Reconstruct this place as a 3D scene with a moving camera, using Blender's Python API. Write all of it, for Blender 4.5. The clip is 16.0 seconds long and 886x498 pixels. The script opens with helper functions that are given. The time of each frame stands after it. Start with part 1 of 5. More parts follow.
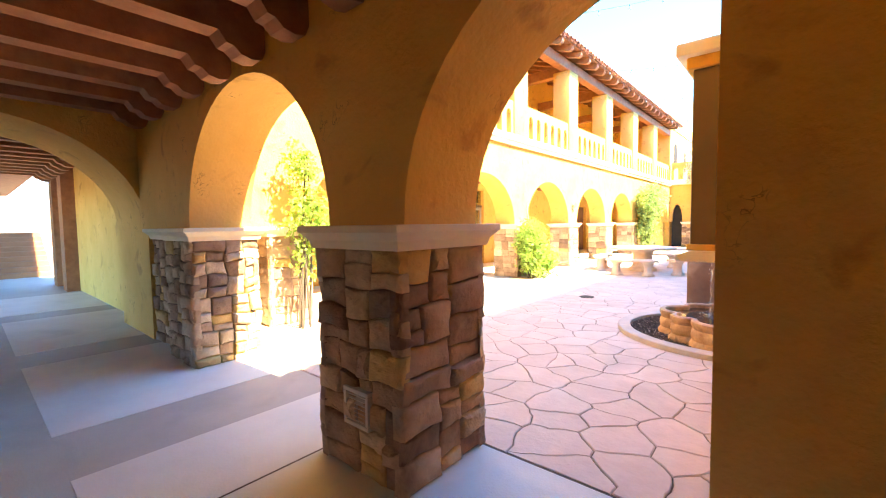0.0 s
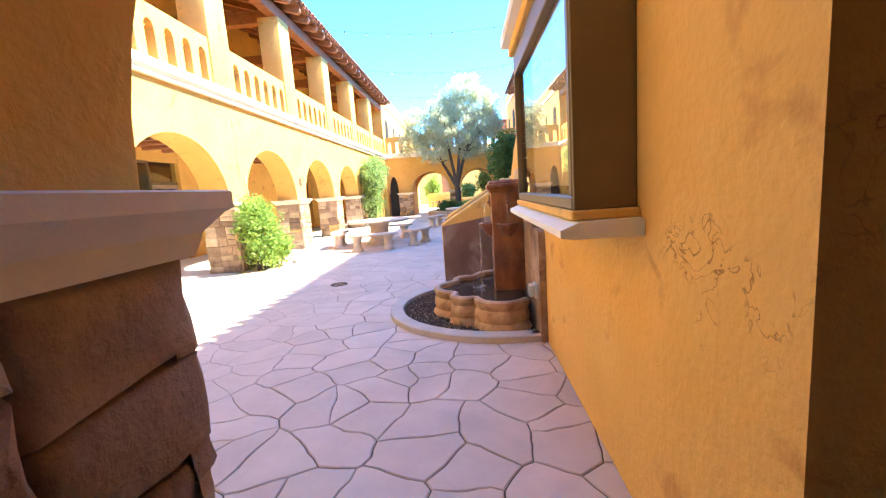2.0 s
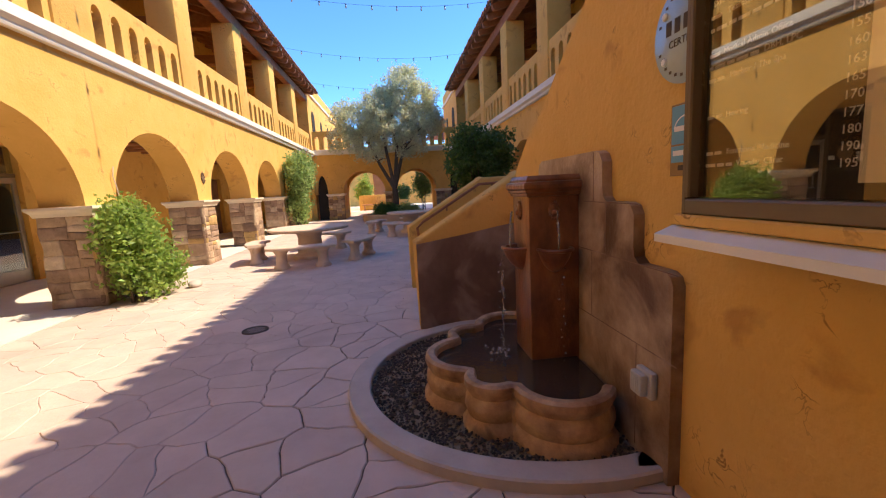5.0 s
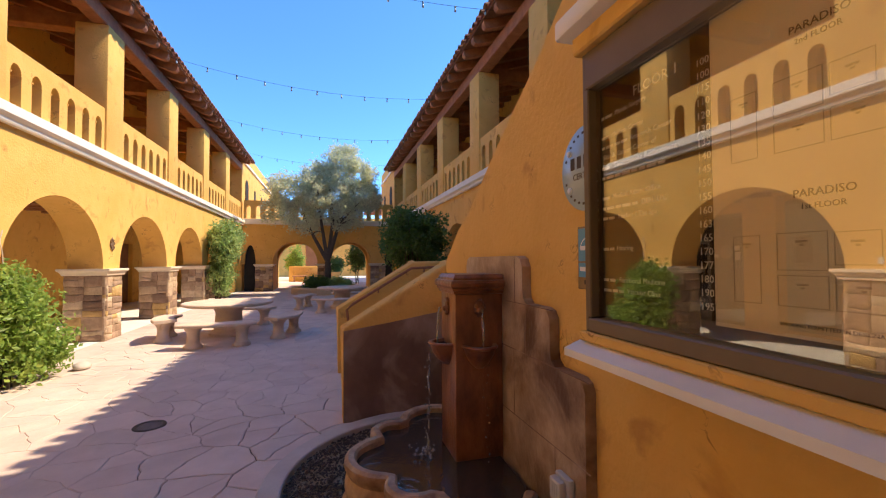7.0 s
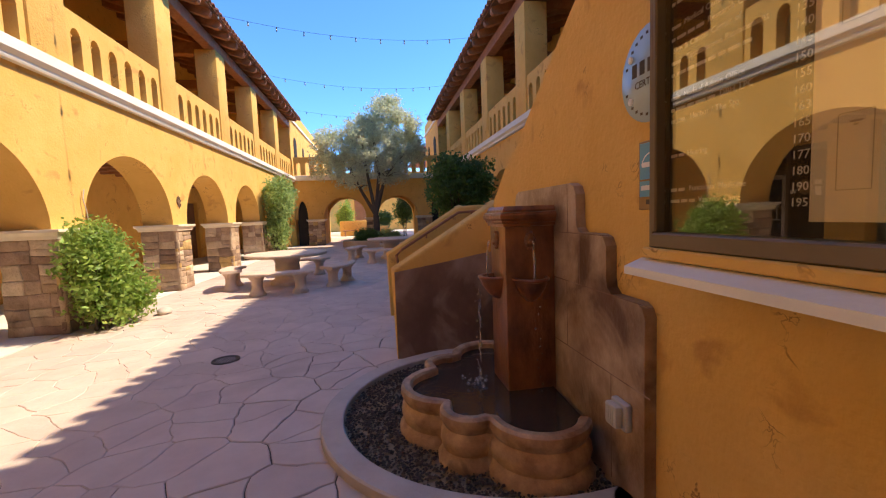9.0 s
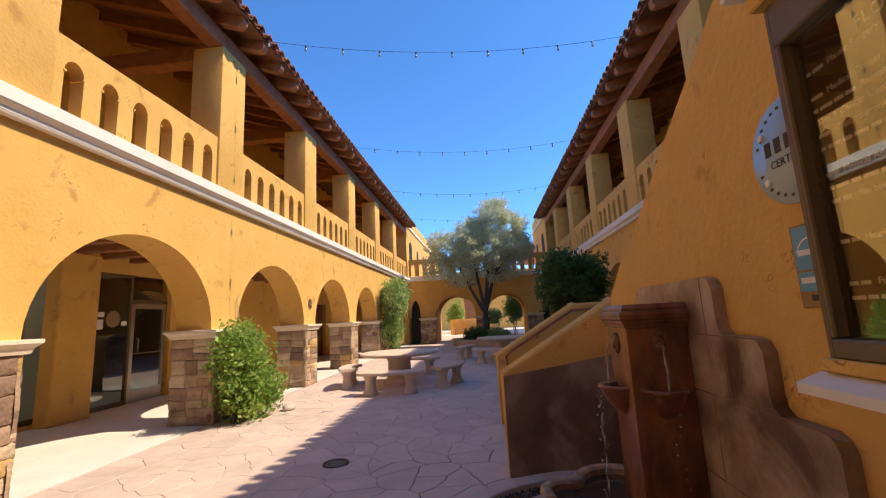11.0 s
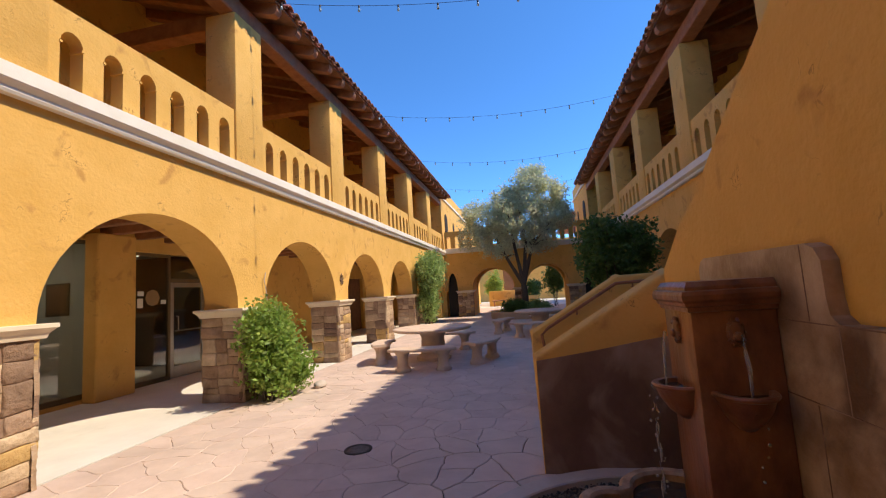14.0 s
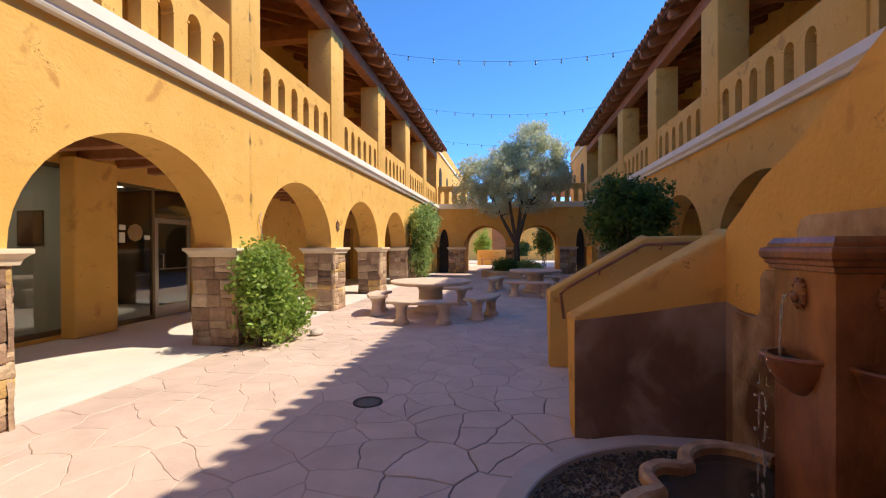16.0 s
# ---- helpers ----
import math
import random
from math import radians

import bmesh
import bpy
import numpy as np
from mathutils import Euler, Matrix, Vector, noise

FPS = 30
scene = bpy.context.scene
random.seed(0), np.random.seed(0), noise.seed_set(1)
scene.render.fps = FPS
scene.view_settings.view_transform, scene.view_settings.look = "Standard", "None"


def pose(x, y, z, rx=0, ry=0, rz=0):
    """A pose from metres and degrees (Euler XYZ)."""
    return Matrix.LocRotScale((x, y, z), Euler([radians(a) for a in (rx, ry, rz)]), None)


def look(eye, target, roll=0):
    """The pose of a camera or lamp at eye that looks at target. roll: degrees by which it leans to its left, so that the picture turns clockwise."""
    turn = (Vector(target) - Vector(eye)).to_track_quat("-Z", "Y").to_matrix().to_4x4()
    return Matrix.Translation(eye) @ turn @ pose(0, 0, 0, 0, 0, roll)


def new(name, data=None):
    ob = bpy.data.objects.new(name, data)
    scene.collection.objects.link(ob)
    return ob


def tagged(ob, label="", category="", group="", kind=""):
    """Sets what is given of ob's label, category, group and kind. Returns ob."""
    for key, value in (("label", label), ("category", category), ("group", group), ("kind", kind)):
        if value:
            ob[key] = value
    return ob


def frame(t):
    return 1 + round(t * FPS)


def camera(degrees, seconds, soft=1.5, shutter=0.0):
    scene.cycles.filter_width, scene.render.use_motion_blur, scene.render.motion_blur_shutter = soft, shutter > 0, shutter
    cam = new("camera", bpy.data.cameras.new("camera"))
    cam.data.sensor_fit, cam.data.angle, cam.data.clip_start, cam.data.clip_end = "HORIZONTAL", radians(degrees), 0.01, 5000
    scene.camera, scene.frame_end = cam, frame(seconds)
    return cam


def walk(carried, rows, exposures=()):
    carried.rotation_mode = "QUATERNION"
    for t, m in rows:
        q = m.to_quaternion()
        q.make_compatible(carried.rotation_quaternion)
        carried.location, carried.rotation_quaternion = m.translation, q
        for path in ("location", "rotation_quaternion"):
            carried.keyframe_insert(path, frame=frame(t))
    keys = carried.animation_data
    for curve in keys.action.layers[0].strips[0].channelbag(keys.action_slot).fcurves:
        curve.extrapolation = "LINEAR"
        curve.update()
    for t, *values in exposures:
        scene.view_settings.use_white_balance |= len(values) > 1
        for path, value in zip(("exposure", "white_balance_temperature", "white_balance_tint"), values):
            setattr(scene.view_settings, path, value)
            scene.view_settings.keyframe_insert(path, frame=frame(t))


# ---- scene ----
cam = camera(93.9, 16.0, 1.15)
PATH = [
    (0, (-0.401, -0.903, 1.494), (-1.704, 0.61, 1.379), -0.8),
    (0.5, (-0.725, -0.702, 1.519), (-1.497, 1.131, 1.3), -3.5),
    (1, (-0.998, -0.323, 1.498), (-1.558, 1.59, 1.334), -5.1),
    (1.5, (-1.244, 0.03, 1.489), (-1.635, 1.978, 1.264), -2.3),
    (2, (-1.367, 0.5, 1.464), (-1.498, 2.476, 1.185), -4.0),
    (2.5, (-1.407, 0.993, 1.452), (-1.609, 2.958, 1.139), -1.9),
    (3, (-1.534, 1.521, 1.467), (-1.511, 3.505, 1.208), -2.0),
    (5.3, (-1.981, 2.594, 1.483), (-1.736, 4.558, 1.194), -2.2),
    (5.5, (-1.975, 2.605, 1.481), (-1.722, 4.575, 1.246), -1.1),
    (6, (-1.987, 2.607, 1.589), (-1.692, 4.584, 1.513), -0.6),
    (6.5, (-1.971, 2.56, 1.653), (-1.561, 4.518, 1.68), -0.1),
    (7, (-1.941, 2.504, 1.63), (-1.401, 4.428, 1.687), -0.3),
    (7.5, (-1.954, 2.461, 1.619), (-1.314, 4.356, 1.638), -2.3),
    (8, (-1.952, 2.444, 1.561), (-1.291, 4.331, 1.51), -3.9),
    (8.5, (-1.925, 2.474, 1.53), (-1.375, 4.392, 1.402), -3.4),
    (9, (-1.942, 2.557, 1.498), (-1.627, 4.525, 1.332), -2.2),
    (9.5, (-1.919, 2.611, 1.5), (-1.82, 4.604, 1.373), -2.5),
    (10, (-1.895, 2.614, 1.503), (-1.964, 4.612, 1.526), -3.1),
    (12.3, (-1.942, 2.802, 1.656), (-2.31, 4.697, 2.179), -4.6),
    (12.5, (-1.938, 2.893, 1.686), (-2.395, 4.766, 2.218), -5.5),
    (13, (-1.956, 3.042, 1.68), (-2.612, 4.845, 2.245), -5.4),
    (13.5, (-1.897, 3.159, 1.655), (-2.535, 5.001, 2.1), -4.4),
    (14, (-1.811, 3.146, 1.568), (-2.188, 5.1, 1.768), -3.7),
    (14.5, (-1.795, 3.088, 1.505), (-1.892, 5.086, 1.473), -3.2),
    (15, (-1.895, 3.067, 1.478), (-1.871, 5.061, 1.329), -2.1),
    (15.5, (-2.079, 3.225, 1.473), (-2.128, 5.222, 1.373), -0.5),
    (16, (-2.285, 3.473, 1.5), (-2.599, 5.448, 1.491), -0.2),
]
walk(cam, [(t, look(eye, target, roll)) for t, eye, target, roll in PATH], exposures=[(0.0, 4.5, 8500, 0), (0.6, 4.4, 7700, -3), (1.5, 4.25, 6900, -6), (2.0, 3.7, 6600, -2), (2.5, 2.95, 6500, 4), (3.2, 2.35, 7400, 8), (5.3, 1.86, 7900, 14), (8.5, 1.86, 7900, 14), (10.2, 1.68, 7800, 13), (12.3, 1.27, 7500, 12), (13.5, 1.22, 7500, 11), (14.5, 1.56, 7500, 12), (15.0, 1.62, 7500, 12), (16.0, 1.54, 7400, 12)])
# ---- world, sun, exposure ----
SUN_DIR = Vector((-1.0, -0.12, -1.26)).normalized()
world = bpy.data.worlds.new("world")
scene.world = world
world.use_nodes = True
wn = world.node_tree.nodes
sky = wn.new("ShaderNodeTexSky")
sky.sky_type = "NISHITA"
sky.sun_disc = False
sky.sun_elevation = math.asin(-SUN_DIR.z)
sky.sun_rotation = math.atan2(-SUN_DIR.x, -SUN_DIR.y)
sky.altitude, sky.air_density, sky.dust_density, sky.ozone_density = 3500, 1.0, 0.0, 10.0
wn["Background"].inputs["Strength"].default_value = 0.145
deep = wn.new("ShaderNodeHueSaturation")
deep.inputs["Saturation"].default_value = 1.12
world.node_tree.links.new(sky.outputs[0], deep.inputs["Color"])
world.node_tree.links.new(deep.outputs[0], wn["Background"].inputs["Color"])
sun = new("sun", bpy.data.lights.new("sun", "SUN"))
sun.data.energy, sun.data.angle, sun.data.color = 2.0, radians(0.5), (1.0, 0.93, 0.80)
sun.matrix_world = Matrix.Translation((10, 5, 20)) @ SUN_DIR.to_track_quat("-Z", "Y").to_matrix().to_4x4()


# ---- materials ----
def node_mat(name):
    m = bpy.data.materials.new(name)
    m.use_nodes = True
    return m, m.node_tree, m.node_tree.nodes["Principled BSDF"]


def surf(name, col, col2=None, scale=2.0, rough=0.85, bump=0.25, bscale=45.0, rand=0.0, island=0.0,
         stain=None, stain_scale=1.2, stain_lo=0.62, stain_hi=0.72, metal=0.0, detail=8.0, stretch=(1, 1, 1), spec=0.3, bdist=0.02, marks=None):
    """A procedural surface: two mixed tones, optional stains, per-piece variation, fine relief."""
    m, t, b = node_mat(name)
    n, link = t.nodes, t.links.new
    tc = n.new("ShaderNodeTexCoord")
    mp = n.new("ShaderNodeMapping")
    mp.inputs["Scale"].default_value = stretch
    link(tc.outputs["Object"], mp.inputs["Vector"])
    vec = mp.outputs[0]
    no = n.new("ShaderNodeTexNoise")
    no.inputs["Scale"].default_value, no.inputs["Detail"].default_value = scale, detail
    no.inputs["Roughness"].default_value = 0.62
    link(vec, no.inputs["Vector"])
    ramp = n.new("ShaderNodeValToRGB")
    ramp.color_ramp.elements[0].position, ramp.color_ramp.elements[1].position = 0.32, 0.68
    c2 = col2 or tuple(c * 0.8 for c in col)
    ramp.color_ramp.elements[0].color, ramp.color_ramp.elements[1].color = (*c2, 1), (*col, 1)
    link(no.outputs["Fac"], ramp.inputs["Fac"])
    out = ramp.outputs["Color"]
    if stain:
        ns = n.new("ShaderNodeTexNoise")
        ns.inputs["Scale"].default_value, ns.inputs["Detail"].default_value = stain_scale, 5.0
        ns.inputs["Distortion"].default_value = 0.6
        link(vec, ns.inputs["Vector"])
        mr = n.new("ShaderNodeMapRange")
        mr.inputs["From Min"].default_value, mr.inputs["From Max"].default_value = stain_lo, stain_hi
        link(ns.outputs["Fac"], mr.inputs["Value"])
        mx = n.new("ShaderNodeMix")
        mx.data_type = "RGBA"
        link(mr.outputs[0], mx.inputs["Factor"])
        link(out, mx.inputs[6])
        mx.inputs[7].default_value = (*stain, 1)
        out = mx.outputs[2]
    if marks:
        # thin scratch-like trowel marks in scattered patches
        n1 = n.new("ShaderNodeTexNoise")
        n1.inputs["Scale"].default_value, n1.inputs["Detail"].default_value, n1.inputs["Distortion"].default_value = 9.0, 3.0, 1.2
        link(vec, n1.inputs["Vector"])
        sub = n.new("ShaderNodeMath")
        sub.operation = "SUBTRACT"
        sub.inputs[1].default_value = 0.5
        link(n1.outputs["Fac"], sub.inputs[0])
        ab = n.new("ShaderNodeMath")
        ab.operation = "ABSOLUTE"
        link(sub.outputs[0], ab.inputs[0])
        line = n.new("ShaderNodeMapRange")
        line.inputs["From Min"].default_value, line.inputs["From Max"].default_value = 0.022, 0.004
        link(ab.outputs[0], line.inputs["Value"])
        n2 = n.new("ShaderNodeTexNoise")
        n2.inputs["Scale"].default_value, n2.inputs["Detail"].default_value = 3.6, 1.0
        link(tc.outputs["Object"], n2.inputs["Vector"])
        patch = n.new("ShaderNodeMapRange")
        patch.inputs["From Min"].default_value, patch.inputs["From Max"].default_value = 0.63, 0.72
        link(n2.outputs["Fac"], patch.inputs["Value"])
        mul = n.new("ShaderNodeMath")
        mul.operation = "MULTIPLY"
        link(line.outputs[0], mul.inputs[0])
        link(patch.outputs[0], mul.inputs[1])
        mk = n.new("ShaderNodeMix")
        mk.data_type = "RGBA"
        link(mul.outputs[0], mk.inputs["Factor"])
        link(out, mk.inputs[6])
        mk.inputs[7].default_value = (*marks, 1)
        out = mk.outputs[2]
    if rand or island:
        if island:
            src = n.new("ShaderNodeNewGeometry").outputs["Random Per Island"]
        else:
            src = n.new("ShaderNodeObjectInfo").outputs["Random"]
        amount = rand or island
        hs = n.new("ShaderNodeHueSaturation")
        v = n.new("ShaderNodeMapRange")
        v.inputs["To Min"].default_value, v.inputs["To Max"].default_value = 1 - amount, 1 + amount
        link(src, v.inputs["Value"])
        link(v.outputs[0], hs.inputs["Value"])
        wn_ = n.new("ShaderNodeTexWhiteNoise")
        wn_.noise_dimensions = "1D"
        link(src, wn_.inputs["W"])
        h = n.new("ShaderNodeMapRange")
        h.inputs["To Min"].default_value, h.inputs["To Max"].default_value = 0.5 - amount * 0.06, 0.5 + amount * 0.06
        link(wn_.outputs["Value"], h.inputs["Value"])
        link(h.outputs[0], hs.inputs["Hue"])
        link(out, hs.inputs["Color"])
        out = hs.outputs[0]
    link(out, b.inputs["Base Color"])
    b.inputs["Roughness"].default_value, b.inputs["Metallic"].default_value = rough, metal
    b.inputs["Specular IOR Level"].default_value = spec
    if bump:
        nb = n.new("ShaderNodeTexNoise")
        nb.inputs["Scale"].default_value, nb.inputs["Detail"].default_value = bscale, 6.0
        link(vec, nb.inputs["Vector"])
        add = n.new("ShaderNodeMath")
        add.operation = "MULTIPLY_ADD"
        add.inputs[1].default_value = 0.35
        link(nb.outputs["Fac"], add.inputs[0])
        link(no.outputs["Fac"], add.inputs[2])
        bp = n.new("ShaderNodeBump")
        bp.inputs["Strength"].default_value, bp.inputs["Distance"].default_value = bump, bdist
        link(add.outputs[0], bp.inputs["Height"])
        link(bp.outputs[0], b.inputs["Normal"])
    return m


M_STUCCO = surf("ochre_stucco", (0.78, 0.46, 0.138), (0.69, 0.39, 0.10), 1.8, 0.9, 0.9, 26, stain=(0.57, 0.30, 0.085), stain_scale=3.0, stain_lo=0.60, stain_hi=0.70, marks=(0.36, 0.18, 0.05))
M_TAN = surf("tan_stucco", (0.64, 0.42, 0.25), (0.54, 0.34, 0.19), 2.2, 0.9, 0.5, 30, stain=(0.30, 0.19, 0.12), stain_scale=1.8)
M_STAIN = surf("water_stained_stucco", (0.27, 0.165, 0.12), (0.16, 0.095, 0.07), 2.4, 0.7, 0.4, 26, stain=(0.38, 0.28, 0.235), stain_scale=2.4, stain_lo=0.5, stain_hi=0.66, stretch=(1, 1, 0.7))
M_PANEL = surf("aged_cement_panel", (0.58, 0.43, 0.31), (0.24, 0.13, 0.06), 3.6, 0.42, 0.7, 30, stain=(0.13, 0.06, 0.03), stain_scale=1.9, stain_lo=0.49, stain_hi=0.64, stretch=(1, 1, 0.8), spec=0.5, detail=10.0)
M_PRECAST = surf("cream_precast", (0.80, 0.69, 0.52), (0.72, 0.60, 0.43), 3.0, 0.75, 0.2, 60)
M_BAND = surf("white_precast", (0.84, 0.79, 0.70), (0.76, 0.71, 0.61), 2.0, 0.7, 0.2, 50)
M_STONE = surf("rough_ledge_stone", (1.0, 0.97, 0.93), (0.62, 0.58, 0.55), 5.0, 0.85, 0.9, 20, bdist=0.035, stain=(0.52, 0.47, 0.43), stain_scale=2.6, stain_lo=0.58, stain_hi=0.74)
def stone_tones(m):
    """Gives each stone its own earth tone."""
    t = m.node_tree
    n, b = t.nodes, t.nodes["Principled BSDF"]
    src = b.inputs["Base Color"].links[0].from_socket
    info = n.new("ShaderNodeObjectInfo")
    ramp = n.new("ShaderNodeValToRGB")
    ramp.color_ramp.interpolation = "CONSTANT"
    tones = ((0.52, 0.37, 0.24), (0.40, 0.27, 0.18), (0.68, 0.52, 0.35), (0.48, 0.33, 0.23), (0.70, 0.47, 0.20), (0.60, 0.44, 0.30), (0.34, 0.225, 0.155), (0.76, 0.60, 0.42), (0.56, 0.40, 0.27))
    while len(ramp.color_ramp.elements) < len(tones):
        ramp.color_ramp.elements.new(0.5)
    for k, c in enumerate(tones):
        ramp.color_ramp.elements[k].position, ramp.color_ramp.elements[k].color = k / len(tones), (*c, 1)
    t.links.new(info.outputs["Random"], ramp.inputs["Fac"])
    mx = n.new("ShaderNodeMix")
    mx.data_type, mx.blend_type = "RGBA", "MULTIPLY"
    mx.inputs["Factor"].default_value = 1.0
    t.links.new(src, mx.inputs[6])
    t.links.new(ramp.outputs["Color"], mx.inputs[7])
    t.links.new(mx.outputs[2], b.inputs["Base Color"])


stone_tones(M_STONE)
M_MORTAR = surf("dark_mortar", (0.38, 0.28, 0.19), (0.28, 0.20, 0.135), 8.0, 0.95, 0.5, 60)
M_FLAG = surf("stamped_flagstone", (0.66, 0.51, 0.43), (0.56, 0.425, 0.355), 2.6, 0.72, 0.5, 18, rand=0.06, stain=(0.46, 0.345, 0.285), stain_scale=0.9, stain_lo=0.55, stain_hi=0.8)
M_FLAG_FAR = surf("stamped_flagstone_far", (0.66, 0.51, 0.43), (0.56, 0.425, 0.355), 2.6, 0.72, 0.5, 18, island=0.06, stain=(0.46, 0.345, 0.285), stain_scale=0.9, stain_lo=0.55, stain_hi=0.8)
M_JOINT = surf("dark_joint", (0.17, 0.12, 0.098), (0.11, 0.08, 0.066), 8.0, 0.95, 0.4, 60)
M_CONC = surf("pale_concrete", (0.76, 0.715, 0.645), (0.66, 0.615, 0.55), 1.6, 0.7, 0.25, 70, stain=(0.56, 0.515, 0.455), stain_scale=1.1, stain_lo=0.58, stain_hi=0.8)
M_CONC_GREY = surf("grey_concrete", (0.47, 0.425, 0.37), (0.39, 0.35, 0.30), 1.6, 0.6, 0.25, 70, stain=(0.33, 0.29, 0.25), stain_scale=1.1, stain_lo=0.58, stain_hi=0.8)
M_CURB = surf("concrete_curb", (0.58, 0.49, 0.42), (0.47, 0.39, 0.33), 4.0, 0.85, 0.35, 50)
M_GROUND = surf("dry_earth", (0.34, 0.27, 0.2), (0.27, 0.2, 0.15), 0.6, 0.95, 0.4, 20)
M_WOOD = surf("red_brown_stained_timber", (0.40, 0.17, 0.085), (0.27, 0.11, 0.055), 6.0, 0.7, 0.3, 40, stretch=(1, 1, 1))
M_DECK = surf("dark_timber_boards", (0.27, 0.125, 0.07), (0.18, 0.082, 0.045), 5.0, 0.8, 0.3, 40)
M_TILE = surf("clay_roof_tile", (0.36, 0.15, 0.085), (0.23, 0.09, 0.055), 4.0, 0.8, 0.4, 30, rand=0.3)
M_TILE_FAR = surf("clay_roof_tile_field", (0.36, 0.15, 0.085), (0.23, 0.09, 0.055), 4.0, 0.8, 0.4, 30, island=0.3)
M_TABLE = surf("sand_cast_concrete", (0.70, 0.54, 0.42), (0.60, 0.44, 0.33), 5.0, 0.8, 0.3, 60, stain=(0.46, 0.32, 0.235), stain_scale=3.0)
M_BRONZE = surf("bronze_painted_metal", (0.17, 0.115, 0.055), (0.14, 0.09, 0.042), 3.0, 0.45, 0.05, 80, spec=0.5)
# near-black that puts the shade of unlit interiors into the colour
M_DARK = surf("unlit_interior_black", (0.035, 0.028, 0.022), (0.02, 0.017, 0.014), 2.0, 0.8, 0.1, 30)
M_FOUNT = surf("wet_terracotta_stone", (0.38, 0.15, 0.065), (0.085, 0.026, 0.013), 4.0, 0.32, 0.6, 30, stain=(0.30, 0.15, 0.07), stain_scale=2.4, stretch=(1, 1, 0.5), spec=0.5)
M_BASIN = surf("weathered_basin_stone", (0.66, 0.42, 0.23), (0.25, 0.12, 0.055), 6.0, 0.55, 0.4, 36, stain=(0.14, 0.08, 0.05), stain_scale=3.2, spec=0.45)
M_GRAVEL = surf("dark_gravel", (0.115, 0.08, 0.066), (0.06, 0.042, 0.036), 9.0, 0.85, 0.3, 60, island=0.5)
M_PLASTIC = surf("grey_white_plastic", (0.62, 0.59, 0.55), (0.55, 0.52, 0.48), 5.0, 0.5, 0.03, 60)
M_ALU = surf("brushed_aluminium", (0.52, 0.49, 0.45), (0.45, 0.42, 0.38), 6.0, 0.35, 0.03, 90, metal=0.9)
M_IRON = surf("dark_iron", (0.05, 0.042, 0.038), (0.035, 0.03, 0.028), 6.0, 0.55, 0.2, 60, metal=0.5)
M_BLACK = surf("black_felt", (0.030, 0.022, 0.014), (0.022, 0.016, 0.010), 8.0, 0.8, 0.05, 60)
M_BEIGE = surf("beige_map_sheet", (0.86, 0.76, 0.56), (0.82, 0.72, 0.52), 1.5, 0.7, 0.02, 60)
M_WHITE = surf("white_lettering", (0.80, 0.78, 0.72), (0.74, 0.72, 0.66), 6.0, 0.7, 0)
M_INK = surf("dark_ink", (0.10, 0.075, 0.05), (0.08, 0.06, 0.04), 6.0, 0.8, 0)
M_PLAN = surf("faint_plan_ink", (0.52, 0.44, 0.31), (0.46, 0.38, 0.26), 6.0, 0.8, 0)
M_WHITEWALL = surf("white_interior_wall", (0.66, 0.66, 0.62), (0.6, 0.6, 0.56), 1.5, 0.8, 0.05, 40)
M_BLUE = surf("blue_enamel", (0.12, 0.36, 0.50), (0.10, 0.32, 0.46), 4.0, 0.4, 0.03, 50, spec=0.5)
M_TRUNK = surf("grey_brown_bark", (0.13, 0.10, 0.075), (0.07, 0.05, 0.04), 9.0, 0.95, 0.9, 30, stretch=(1, 1, 0.35), bdist=0.04)
M_TERRA = surf("warm_terracotta_plaster", (0.45, 0.22, 0.12), (0.36, 0.17, 0.09), 2.0, 0.9, 0.3, 30)


def leaf_mat(name, col, col2, gloss=0.5):
    m = surf(name, col, col2, 3.0, gloss, 0.0, 40, island=0.45, spec=0.35)
    t = m.node_tree
    b = t.nodes["Principled BSDF"]
    tr = t.nodes.new("ShaderNodeBsdfTranslucent")
    tr.inputs["Color"].default_value = (*(c * 1.3 for c in col), 1)
    mx = t.nodes.new("ShaderNodeMixShader")
    mx.inputs[0].default_value = 0.4
    t.links.new(b.outputs[0], mx.inputs[1])
    t.links.new(tr.outputs[0], mx.inputs[2])
    t.links.new(mx.outputs[0], t.nodes["Material Output"].inputs["Surface"])
    return m


M_OLIVE = leaf_mat("silvery_olive_leaf", (0.62, 0.63, 0.44), (0.40, 0.43, 0.28), 0.8)
M_LEAF = leaf_mat("fresh_green_leaf", (0.33, 0.45, 0.11), (0.17, 0.27, 0.055))
M_DKLEAF = leaf_mat("dark_green_leaf", (0.11, 0.20, 0.05), (0.05, 0.10, 0.025), 0.4)
M_IVY = leaf_mat("ivy_leaf", (0.35, 0.46, 0.17), (0.15, 0.23, 0.065), 0.6)


